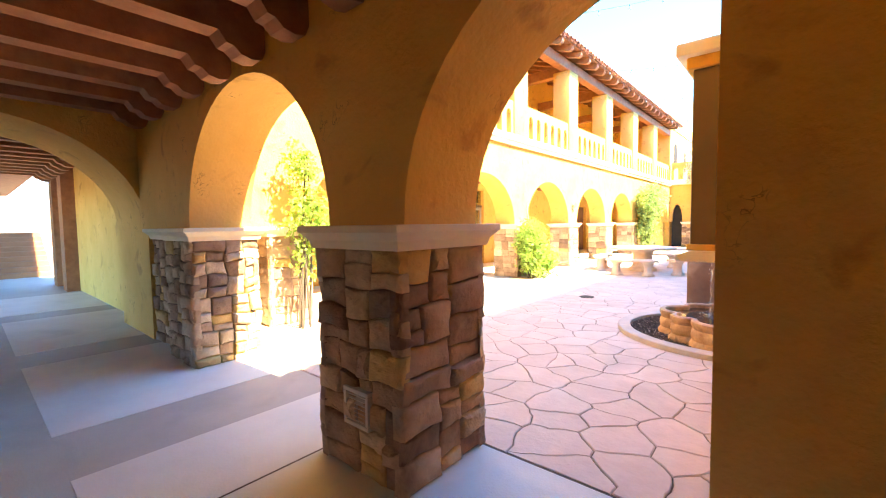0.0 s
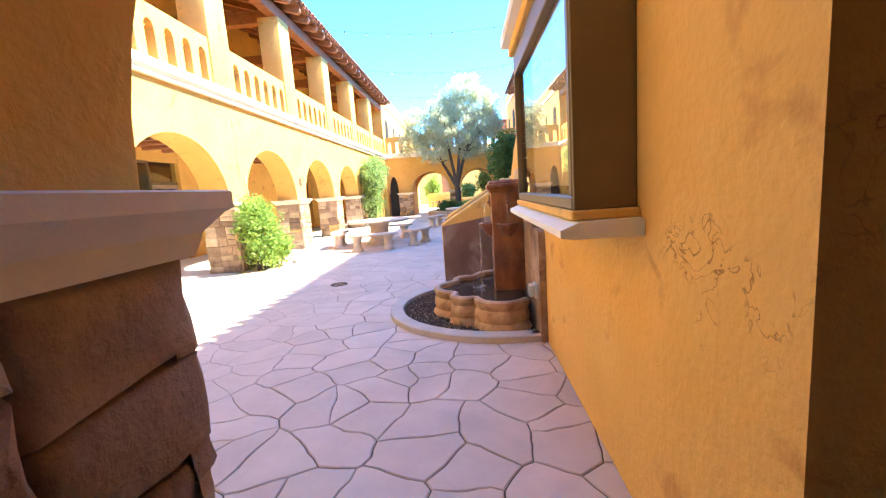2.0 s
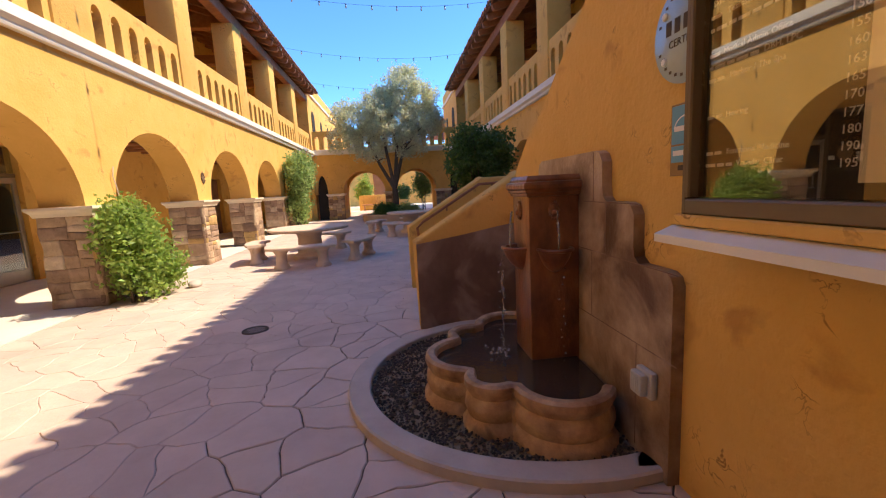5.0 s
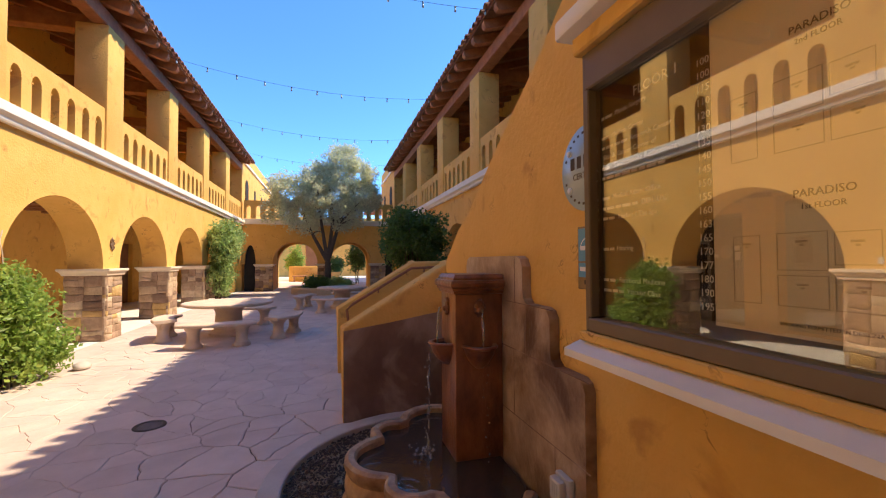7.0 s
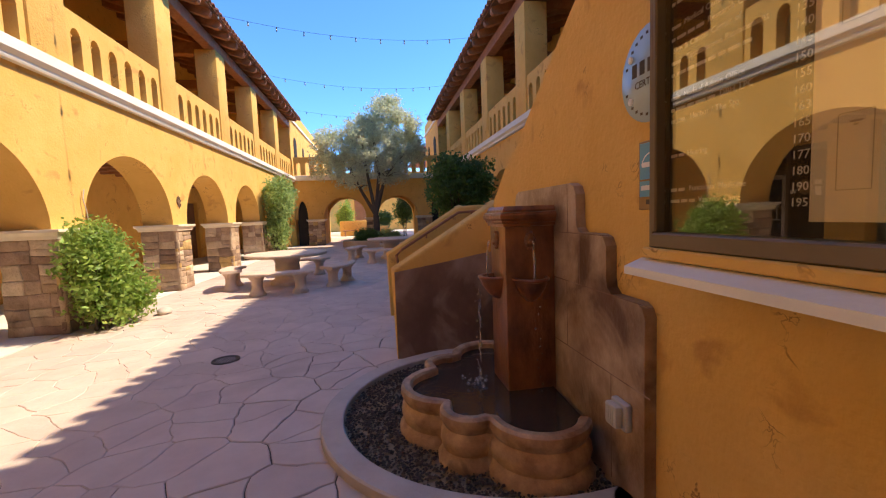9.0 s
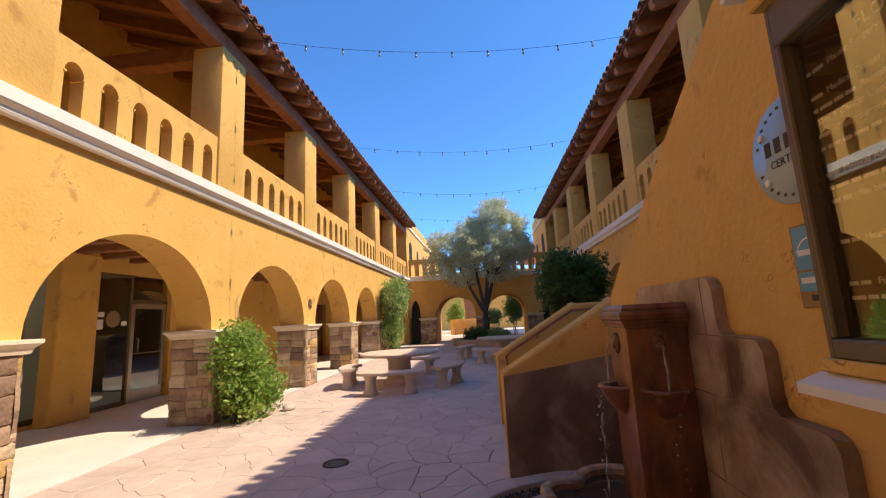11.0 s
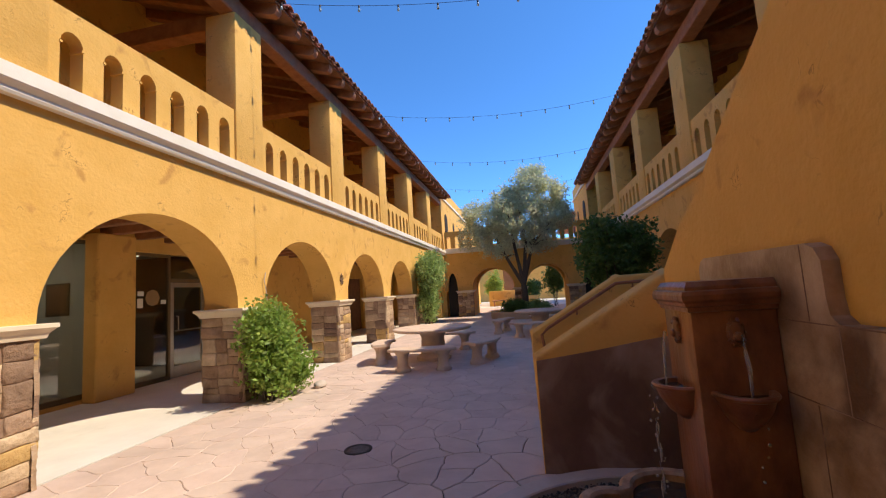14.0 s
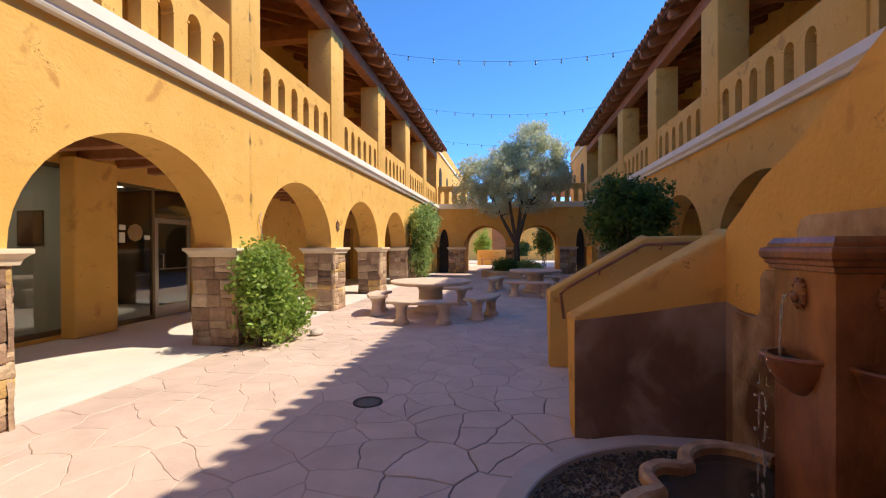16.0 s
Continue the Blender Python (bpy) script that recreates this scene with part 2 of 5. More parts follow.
def pane_mat(name, gloss, tint=(1, 1, 1), rough=0.0):
    """Clear glazing: part mirror, part see-through."""
    m, t, b = node_mat(name)
    g = t.nodes.new("ShaderNodeBsdfGlossy")
    g.inputs["Roughness"].default_value = rough
    tr = t.nodes.new("ShaderNodeBsdfTransparent")
    tr.inputs["Color"].default_value = (*tint, 1)
    lw = t.nodes.new("ShaderNodeLayerWeight")
    lw.inputs["Blend"].default_value = 0.5
    pw = t.nodes.new("ShaderNodeMath")
    pw.operation, pw.inputs[1].default_value = "POWER", 3.0
    t.links.new(lw.outputs["Facing"], pw.inputs[0])
    ad = t.nodes.new("ShaderNodeMath")
    ad.operation, ad.use_clamp = "MULTIPLY_ADD", True
    ad.inputs[1].default_value, ad.inputs[2].default_value = 0.6, gloss
    t.links.new(pw.outputs[0], ad.inputs[0])
    mx = t.nodes.new("ShaderNodeMixShader")
    t.links.new(ad.outputs[0], mx.inputs[0])
    t.links.new(tr.outputs[0], mx.inputs[1])
    t.links.new(g.outputs[0], mx.inputs[2])
    t.links.new(mx.outputs[0], t.nodes["Material Output"].inputs["Surface"])
    return m


M_BOARDGLASS = pane_mat("display_case_glass", 0.18, (1.0, 0.97, 0.90))
M_GLASS = pane_mat("shopfront_glass", 0.10, (0.8, 0.82, 0.78))
M_PLAQUE = surf("frosted_plaque_glass", (0.36, 0.44, 0.44), (0.30, 0.38, 0.39), 4.0, 0.2, 0.0, spec=0.6)


def water_mat():
    m, t, b = node_mat("water")
    b.inputs["Base Color"].default_value = (0.05, 0.035, 0.025, 1)
    b.inputs["Roughness"].default_value = 0.04
    b.inputs["Specular IOR Level"].default_value = 0.7
    no = t.nodes.new("ShaderNodeTexNoise")
    no.inputs["Scale"].default_value, no.inputs["Distortion"].default_value = 16, 1.2
    tc = t.nodes.new("ShaderNodeTexCoord")
    bp = t.nodes.new("ShaderNodeBump")
    bp.inputs["Strength"].default_value, bp.inputs["Distance"].default_value = 0.12, 0.015
    t.links.new(tc.outputs["Object"], no.inputs["Vector"])
    t.links.new(no.outputs["Fac"], bp.inputs["Height"])
    t.links.new(bp.outputs[0], b.inputs["Normal"])
    return m


M_WATER = water_mat()
M_JET, _t, _b = node_mat("falling_water")
_b.inputs["Base Color"].default_value = (0.75, 0.78, 0.8, 1)
_b.inputs["Roughness"].default_value, _b.inputs["Transmission Weight"].default_value, _b.inputs["IOR"].default_value = 0.06, 0.75, 1.33


# ---- mesh helpers ----
def finish(ob, mat, smooth=None):
    if mat:
        ob.data.materials.append(mat)
    if smooth is not None:
        for p in ob.data.polygons:
            p.use_smooth = True
        ob.data.set_sharp_from_angle(angle=radians(smooth))
    return ob


def to_mesh(name, bm, clean=True):
    if clean:
        bmesh.ops.remove_doubles(bm, verts=bm.verts, dist=0.0004)
        bmesh.ops.recalc_face_normals(bm, faces=bm.faces)
    me = bpy.data.meshes.new(name)
    bm.to_mesh(me)
    bm.free()
    return me


def part(name, bm, material, parent, label="", smooth=35):
    """Links a bmesh as one mesh object under a thing or a part."""
    ob = new(name, to_mesh(name, bm))
    ob.parent = parent
    finish(ob, material, smooth)
    return tagged(ob, label)


def thing(name, label, category, group="", at=(0, 0, 0)):
    ob = new(name)
    ob.location = at
    ob.empty_display_size = 0.2
    return tagged(ob, label, category, group)


def structure(name, bm, material, label="", smooth=35):
    ob = new(name, to_mesh(name, bm))
    finish(ob, material, smooth)
    return tagged(ob, label, kind="structure")


def box(bm, x0, y0, z0, x1, y1, z1, bevel=0.0, seg=1):
    vs = [bm.verts.new((x, y, z)) for z in (z0, z1) for y in (y0, y1) for x in (x0, x1)]
    fs = [bm.faces.new([vs[i] for i in q]) for q in ((0, 2, 3, 1), (4, 5, 7, 6), (0, 1, 5, 4), (1, 3, 7, 5), (3, 2, 6, 7), (2, 0, 4, 6))]
    if bevel:
        es = list({e for f in fs for e in f.edges})
        bmesh.ops.bevel(bm, geom=es, offset=bevel, segments=seg, affect="EDGES", profile=0.5)
    return bm


def boxed(*a, **k):
    return box(bmesh.new(), *a, **k)


def quad(bm, pts):
    vs = [bm.verts.new(p) for p in pts]
    return bm.faces.new(vs)


def strip_wall(prof, place, w0, w1):
    """A slab between the heights zb and zt along u, from w0 to w1 through it; prof: rows (u, zb, zt)."""
    bm = bmesh.new()

    def face(a, b, c, d):
        if len({tuple(round(v, 5) for v in p) for p in (a, b, c, d)}) == 4:
            quad(bm, (a, b, c, d))

    for (ua, ba, ta), (ub, bb, tb) in zip(prof, prof[1:]):
        if ub - ua > 1e-5:
            face(place(ua, w0, ba), place(ub, w0, bb), place(ub, w0, tb), place(ua, w0, ta))
            face(place(ua, w1, ba), place(ub, w1, bb), place(ub, w1, tb), place(ua, w1, ta))
            face(place(ua, w0, ba), place(ub, w0, bb), place(ub, w1, bb), place(ua, w1, ba))
            face(place(ua, w0, ta), place(ub, w0, tb), place(ub, w1, tb), place(ua, w1, ta))
        else:
            face(place(ua, w0, ba), place(ub, w0, bb), place(ub, w1, bb), place(ua, w1, ba))
            face(place(ua, w0, ta), place(ub, w0, tb), place(ub, w1, tb), place(ua, w1, ta))
    for u, zb, zt in (prof[0], prof[-1]):
        face(place(u, w0, zb), place(u, w0, zt), place(u, w1, zt), place(u, w1, zb))
    return bm


def arch_profile(u0, u1, spring, top, arches, seg=22):
    """Rows for strip_wall: a wall from u0 to u1 that stands on the spring line and is cut by arches (ua, ub, rise)."""
    rows = [(u0, spring, top)]
    for ua, ub, rise in arches:
        c, a = (ua + ub) / 2, (ub - ua) / 2
        for i in range(seg + 1):
            th = math.pi * (1 - i / seg)
            rows.append((c + a * math.cos(th), spring + rise * math.sin(th), top))
    rows.append((u1, spring, top))
    return rows


def along_y(u, w, z):
    return (w, u, z)


def along_x(u, w, z):
    return (u, w, z)


def sweep_ring(bm, pts, prof, closed=True, up=(0, 0, 1)):
    """Sweeps prof rows (out, z) along the closed plan line pts; out is measured along each point's normal."""
    n, rings = len(pts), []
    for i in range(n):
        a, b = Vector(pts[i - 1 if closed or i else 0]), Vector(pts[(i + 1) % n if closed or i < n - 1 else i])
        t = (b - a).normalized()
        nor = Vector((t.y, -t.x))
        rings.append([bm.verts.new((pts[i][0] + nor.x * o, pts[i][1] + nor.y * o, z)) for o, z in prof])
    for i in range(n if closed else n - 1):
        r, s = rings[i], rings[(i + 1) % n]
        for k in range(len(prof) - 1):
            bm.faces.new((r[k], s[k], s[k + 1], r[k + 1]))
    return rings


def lathe(bm, prof, cx, cy, seg=24, cap_top=True, cap_bottom=False):
    rings = []
    for r, z in prof:
        rings.append([bm.verts.new((cx + r * math.cos(2 * math.pi * k / seg), cy + r * math.sin(2 * math.pi * k / seg), z)) for k in range(seg)])
    for a, b in zip(rings, rings[1:]):
        for k in range(seg):
            bm.faces.new((a[k], a[(k + 1) % seg], b[(k + 1) % seg], b[k]))
    if cap_top:
        bm.faces.new(rings[-1])
    if cap_bottom:
        bm.faces.new(rings[0][::-1])
    return bm


def tube(bm, pts, r, seg=6):
    """A round bar along pts; r is one radius or one for each point."""
    rings = []
    for i, p in enumerate(pts):
        p = Vector(p)
        a, b = Vector(pts[max(i - 1, 0)]), Vector(pts[min(i + 1, len(pts) - 1)])
        t = (b - a).normalized()
        s = t.cross(Vector((0.31, 0.17, 0.93))).normalized()
        w = t.cross(s)
        rr = r[i] if isinstance(r, (list, tuple)) else r
        rings.append([bm.verts.new(p + (s * math.cos(2 * math.pi * k / seg) + w * math.sin(2 * math.pi * k / seg)) * rr) for k in range(seg)])
    for a, b in zip(rings, rings[1:]):
        for k in range(seg):
            bm.faces.new((a[k], a[(k + 1) % seg], b[(k + 1) % seg], b[k]))
    bm.faces.new(rings[0][::-1])
    bm.faces.new(rings[-1])
    return bm


# ---- the plan, in metres ----
XL, XR = -6.37, 1.90          # faces of the two long wings
WALL = 0.72                   # thickness of the arcade walls
BAY, PILLAR0, PILLAR_W = 3.55, 2.06, 0.70
CAP = 1.50                    # top of the pillar caps
BAND0, BAND1 = 3.645, 3.91
PARAPET, POST_TOP = 4.86, 6.66
Y_END = 27.2
PIERS = [PILLAR0 + BAY * k for k in range(8)]    # south edges of the pillars
ARCHES = [(p + PILLAR_W, p + BAY, 1.30) for p in PIERS[:-1]]
BOARD_X, BOARD_S = -0.69, 1.34  # the low wall with the notice case: its face and its south end


# ---- ground ----
bm = boxed(-260, -260, -0.3, 260, 260, -0.035)
structure("ground", bm, M_GROUND, "bare dry ground around the buildings")
bm = boxed(-6.44, 1.345, -0.034, 1.9, 36, -0.014)
structure("pavement", bm, M_JOINT, "stamped stone-pattern paving of the courtyard")
PAVEMENT = bpy.data.objects["pavement"]
bm = boxed(-12.6, 1.36, -0.034, -6.45, 45, 0.0)
structure("floor_west", bm, M_CONC, "pale concrete walk of the west arcade")
structure("floor_south", boxed(-30, -2.6, -0.034, 6, 1.335, 0.0), M_CONC_GREY, "grey concrete walk of the south arcade")
for x0, x1 in ((-13.6, -10.85), (-10.15, -7.45), (-6.75, -4.45), (-3.65, -0.55), (0.25, 3.2)):
    structure("floor_panel", boxed(x0, -0.56, -0.002, x1, 1.33, 0.004, 0.002), M_CONC, "pale concrete panel in the grey walk")
structure("floor_joint", boxed(-2.80, -0.55, 0.002, -2.788, 1.33, 0.0065), M_JOINT, "dark tooled joint in the concrete walk")
bm = boxed(1.91, 1.36, -0.034, 6.0, 36, 0.0)
structure("floor_east", bm, M_CONC, "concrete walk of the east arcade")


# ---- the two long wings ----
def stone_cap(x0, y0, x1, y1, z0=1.36, z1=CAP, parent=None):
    """A moulded precast cap that goes round a pillar."""
    pts = [(x0, y0), (x1, y0), (x1, y1), (x0, y1)]
    bm = bmesh.new()
    rings = []
    for o, z in ((0.0, z0), (0.035, z0), (0.045, z0 + 0.03), (0.05, z0 + 0.05), (0.085, z0 + 0.09), (0.10, z0 + 0.1), (0.10, z1 - 0.004), (0.094, z1)):
        rings.append([bm.verts.new((x + (o if x == x1 else -o), y + (o if y == y1 else -o), z)) for x, y in pts])
    for a, b in zip(rings, rings[1:]):
        for k in range(4):
            bm.faces.new((a[k], a[(k + 1) % 4], b[(k + 1) % 4], b[k]))
    bm.faces.new(rings[-1])
    bm.faces.new(rings[0][::-1])
    return part("cap", bm, M_PRECAST, parent, "moulded cream precast cap", smooth=20)


PILLARS = {}


def pillar(key, x0, y0, x1, y1, label):
    core = boxed(x0 + 0.03, y0 + 0.03, -0.02, x1 - 0.03, y1 - 0.03, 1.37)
    ob = new("stone_pillar", to_mesh("stone_pillar", core))
    finish(ob, M_MORTAR)
    tagged(ob, label, kind="structure")
    stone_cap(x0, y0, x1, y1, parent=ob)
    PILLARS[key] = (ob, x0, y0, x1, y1)
    return ob


def balustrade(y0, y1, slots):
    """The solid parapet of a balcony between two posts, with arched slots."""
    rows = [(y0, BAND1, PARAPET)]
    step = (y1 - y0) / slots
    for k in range(slots):
        c = y0 + step * (k + 0.5)
        rows += [(c - 0.118, BAND1, PARAPET)]
        for i in range(9):
            th = math.pi * (1 - i / 8)
            rows.append((c + 0.118 * math.cos(th), 4.47 + 0.15 * math.sin(th), PARAPET))
        rows += [(c + 0.118, BAND1, PARAPET)]
    rows.append((y1, BAND1, PARAPET))
    return rows


def wing(side):
    """One two-storey wing: arcade below, balcony above, tiled eave. side -1: west, +1: east."""
    face = XL if side < 0 else XR
    name = "west" if side < 0 else "east"

    def wx(d):
        return face + side * d          # d metres behind the face

    ends = (1.36, Y_END)
    prof = arch_profile(ends[0], ends[1], CAP, BAND0, [(a, min(b, Y_END - 0.3), r) for a, b, r in ARCHES], 24)
    structure("wall_" + name + "_arcade", strip_wall(prof, along_y, wx(0.05), wx(WALL - 0.05)), M_STUCCO, "ochre stucco arcade wall with round arches")
    # white string course
    bm = bmesh.new()
    rows = ((0.05, BAND0), (-0.03, BAND0), (-0.045, BAND0 + 0.03), (-0.045, BAND0 + 0.06), (-0.075, BAND0 + 0.085), (-0.095, BAND0 + 0.10), (-0.105, BAND0 + 0.115), (-0.105, BAND1 - 0.01), (-0.09, BAND1), (0.30, BAND1), (0.3, BAND0))
    ring = [[bm.verts.new((wx(d), y, z)) for d, z in rows] for y in ends]
    for k in range(len(rows)):
        bm.faces.new((ring[0][k], ring[0][(k + 1) % len(rows)], ring[1][(k + 1) % len(rows)], ring[1][k]))
    bm.faces.new(ring[0])
    bm.faces.new(ring[1][::-1])
    structure("trim_band_" + name, bm, M_BAND, "white moulded band under the balcony", smooth=20)
    for k, p in enumerate(PIERS[:-1]):
        pillar((name, k), min(wx(0), wx(WALL)), p, max(wx(0), wx(WALL)), p + PILLAR_W, "square pillar faced with brown ledge stone")
        # balcony post
        bm = boxed(min(wx(0.02), wx(0.62)), p - 0.02, BAND1 + 0.001, max(wx(0.02), wx(0.62)), p + PILLAR_W + 0.02, POST_TOP, 0.03, 2)
        structure("wall_post_" + name, bm, M_STUCCO, "square ochre stucco balcony post")
        nxt = min(p + BAY - 0.025, Y_END)
        rows = balustrade(p + PILLAR_W + 0.025, nxt, 6)
        bm = strip_wall(rows, along_y, wx(0.06), wx(0.24))
        gap = (nxt - p - PILLAR_W - 0.025) / 6
        for q in range(6):
            c = p + PILLAR_W + 0.025 + gap * (q + 0.5)
            for e in (-1, 1):
                lo, hi = sorted((wx(0.05), wx(0.23)))
                box(bm, lo, min(c + e * 0.128, c + e * 0.098), 4.452, hi, max(c + e * 0.128, c + e * 0.098), 4.478)
        structure("parapet_" + name, bm, M_STUCCO, "ochre stucco parapet with arched slots")
        bm = bmesh.new()
        tube(bm, [(wx(0.15), p + PILLAR_W + 0.03, PARAPET + 0.045), (wx(0.15), nxt - 0.01, PARAPET + 0.045)], 0.012, 6)
        for q in range(5):
            yy = p + PILLAR_W + 0.25 + q * 0.58
            if yy < nxt - 0.1:
                tube(bm, [(wx(0.15), yy, PARAPET), (wx(0.15), yy, PARAPET + 0.045)], 0.008, 5)
        structure("trim_rail_" + name, bm, M_WOOD, "thin brown metal rail on the parapet")
    # floors, back walls, ceilings
    lo, hi = sorted((wx(0.3), wx(3.4)))
    structure("floor_balcony_" + name, boxed(lo, 1.36, 3.3, hi, Y_END, BAND1 - 0.03), M_STUCCO, "balcony floor slab")
    lo, hi = sorted((wx(3.25), wx(3.55)))
    if side > 0:
        structure("wall_" + name + "_back", boxed(lo, 1.36, 0, hi, Y_END, 8.28), M_STUCCO, "ochre stucco back wall of the arcade and balcony")
    else:
        structure("wall_" + name + "_back_upper", boxed(lo, 1.36, 3.31, hi, Y_END, 8.28), M_STUCCO, "ochre stucco back wall of the balcony")
    # beams under the balcony floor
    bm = bmesh.new()
    y = 1.7
    while y < Y_END:
        box(bm, min(wx(WALL - 0.06), wx(3.3)), y, 3.02, max(wx(WALL - 0.06), wx(3.3)), y + 0.16, 3.3, 0.015)
        y += 0.71
    structure("ceiling_beams_" + name, bm, M_WOOD, "brown timber ceiling beams of the arcade")
    # roof: header beam, rafters, boards
    bm = boxed(min(wx(0.05), wx(0.35)), 1.36, POST_TOP + 0.002, max(wx(0.05), wx(0.35)), Y_END, 6.98, 0.02)
    structure("trim_header_" + name, bm, M_WOOD, "long brown timber header beam on the posts")
    slope = 0.32

    def roof_z(d):
        return 7.10 + (d + 0.48) * slope

    bm = bmesh.new()
    y = 1.2
    while y < Y_END + 0.2:
        a, b = -0.42, 3.5
        za, zb = roof_z(a), roof_z(b)
        rows = ((a, za - 0.13), (a + 0.05, za - 0.19), (a + 0.12, roof_z(a + 0.12) - 0.24), (0.45, roof_z(0.45) - 0.24), (b, zb - 0.24), (b, zb - 0.02), (a, za - 0.02))
        r0 = [bm.verts.new((wx(d), y, z)) for d, z in rows]
        r1 = [bm.verts.new((wx(d), y + 0.16, z)) for d, z in rows]
        for k in range(len(rows)):
            bm.faces.new((r0[k], r0[(k + 1) % len(rows)], r1[(k + 1) % len(rows)], r1[k]))
        bm.faces.new(r0)
        bm.faces.new(r1[::-1])
        y += 0.71
    structure("ceiling_rafters_" + name, bm, M_WOOD, "brown timber rafters with exposed tails")
    bm = bmesh.new()
    for pts in ([(-0.45, roof_z(-0.45) - 0.02), (3.6, roof_z(3.6) - 0.02), (3.6, roof_z(3.6) + 0.03), (-0.45, roof_z(-0.45) + 0.03)],):
        r0 = [bm.verts.new((wx(d), 1.1, z)) for d, z in pts]
        r1 = [bm.verts.new((wx(d), Y_END + 0.3, z)) for d, z in pts]
        for k in range(4):
            bm.faces.new((r0[k], r0[(k + 1) % 4], r1[(k + 1) % 4], r1[k]))
        bm.faces.new(r0)
        bm.faces.new(r1[::-1])
    lo, hi = sorted((wx(0.07), wx(3.3)))
    gable = bmesh.new()
    pts = [(0.07, 3.92), (3.3, 3.92), (3.3, roof_z(3.3) - 0.03), (0.07, roof_z(0.07) - 0.03)]
    r0 = [gable.verts.new((wx(d), Y_END + 0.005, z)) for d, z in pts]
    r1 = [gable.verts.new((wx(d), Y_END + 0.3, z)) for d, z in pts]
    for k in range(4):
        gable.faces.new((r0[k], r0[(k + 1) % 4], r1[(k + 1) % 4], r1[k]))
    gable.faces.new(r0)
    gable.faces.new(r1[::-1])
    bmesh.ops.recalc_face_normals(gable, faces=gable.faces)
    structure("wall_end_" + name, gable, M_STUCCO, "ochre stucco end wall of the balcony")
    lo, hi = sorted((wx(0.31), wx(3.24)))
    structure("wall_end_lower_" + name, boxed(lo, Y_END - 0.3, 0, hi, Y_END - 0.005, 3.29), M_STUCCO, "ochre stucco end wall of the arcade")
    # tie beams from each post to the back wall
    ties = bmesh.new()
    for p in PIERS[:-1]:
        lo, hi = sorted((wx(0.36), wx(3.24)))
        box(ties, lo, p + 0.28, POST_TOP - 0.02, hi, p + 0.56, 6.97, 0.015)
    structure("ceiling_ties_" + name, ties, M_WOOD, "heavy brown timber tie beams over the balcony")
    roof = structure("roof_" + name, bm, M_DECK, "tiled roof with dark boarded underside")
    return roof, wx, roof_z


ROOF_W, WX_W, ROOFZ_W = wing(-1)
ROOF_E, WX_E, ROOFZ_E = wing(1)


# ---- south arcade, where the walk begins ----
SA = [(-5.22, -2.70, 1.24), (-2.01, 0.42, 1.2)]
prof = arch_profile(-6.99, 3.6, CAP, 3.45, SA, 26)
structure("wall_south_arcade", strip_wall(prof, along_x, 0.65, 1.29), M_STUCCO, "ochre stucco arcade wall with round arches")
pillar("P", -2.74, 0.60, -2.01, 1.34, "square pillar faced with brown ledge stone beside the courtyard entry")
pillar("P1", -6.0, 0.66, -5.22, 1.34, "corner pillar faced with brown ledge stone")
pillar("P2", 0.42, 0.60, 1.15, 1.34, "square pillar faced with brown ledge stone")
structure("wall_upper_south", boxed(-6.99, 0.66, 3.451, 3.6, 1.28, 6.6), M_STUCCO, "ochre stucco wall above the south arcade")
# cross arch over the corridor
prof = arch_profile(-2.7, 1.29, CAP, 3.45, [(-2.35, 0.72, 1.30)], 30)
structure("wall_cross_arch", strip_wall(prof, along_y, -8.6, -7.0), M_STUCCO, "ochre stucco cross arch over the corridor")
pillar("C1", -6.98, 0.78, -6.12, 1.30, "narrow stone-faced pier under the cross arch")
structure("wall_cross_pier", boxed(-8.59, 0.73, 0, -7.01, 1.28, CAP - 0.002), M_STUCCO, "plain ochre pier of the cross arch")
structure("wall_cross_pier_south", boxed(-8.59, -2.69, 0, -7.01, -2.36, CAP - 0.002), M_STUCCO, "plain ochre pier of the cross arch")
for x0, x1 in ((-30, -15.0), (-10.4, 6)):
    structure("wall_south_back", boxed(x0, -2.95, 0, x1, -2.71, 2.4), M_STUCCO, "ochre stucco outer wall of the south arcade")
structure("wall_south_back_upper", boxed(-30, -2.95, 2.401, 6, -2.71, 6.6), M_STUCCO, "ochre stucco outer wall above the side entry")
structure("wall_corridor_north", boxed(-16.0, 0.95, 0, -8.61, 1.25, 3.4), M_STUCCO, "ochre stucco wall along the corridor")
for x0 in (-14.4, -15.95):
    structure("wall_corridor_pilaster", boxed(x0, 0.70, 0, x0 + 0.55, 0.949, 3.2), M_WOOD, "dark timber door surround in the corridor")
structure("ceiling_south", boxed(-30, -2.7, 3.2, 6, 0.648, 3.7), M_DECK, "plaster ceiling of the south arcade")
bm = bmesh.new()
x = -4.82 - 0.595 * 17
while x < 5.5:
    if not -8.8 < x < -7.0:
        rows = ((0.648, 3.45), (0.648, 2.80), (0.62, 2.735), (0.55, 2.72), (0.47, 2.735), (0.42, 2.78), (0.37, 2.79), (0.32, 2.86), (-2.70, 2.86), (-2.70, 3.45))
        r0 = [bm.verts.new((x, y, z)) for y, z in rows]
        r1 = [bm.verts.new((x + 0.17, y, z)) for y, z in rows]
        for k in range(len(rows)):
            bm.faces.new((r0[k], r0[(k + 1) % len(rows)], r1[(k + 1) % len(rows)], r1[k]))
        bm.faces.new(r0)
        bm.faces.new(r1[::-1])
    x += 0.595
structure("ceiling_beams_south", bm, M_WOOD, "brown timber beams with carved ends", smooth=30)
structure("wall_south_east_end", boxed(5.7, -2.7, 0, 6.0, 1.34, 3.45), M_STUCCO, "ochre stucco end wall")
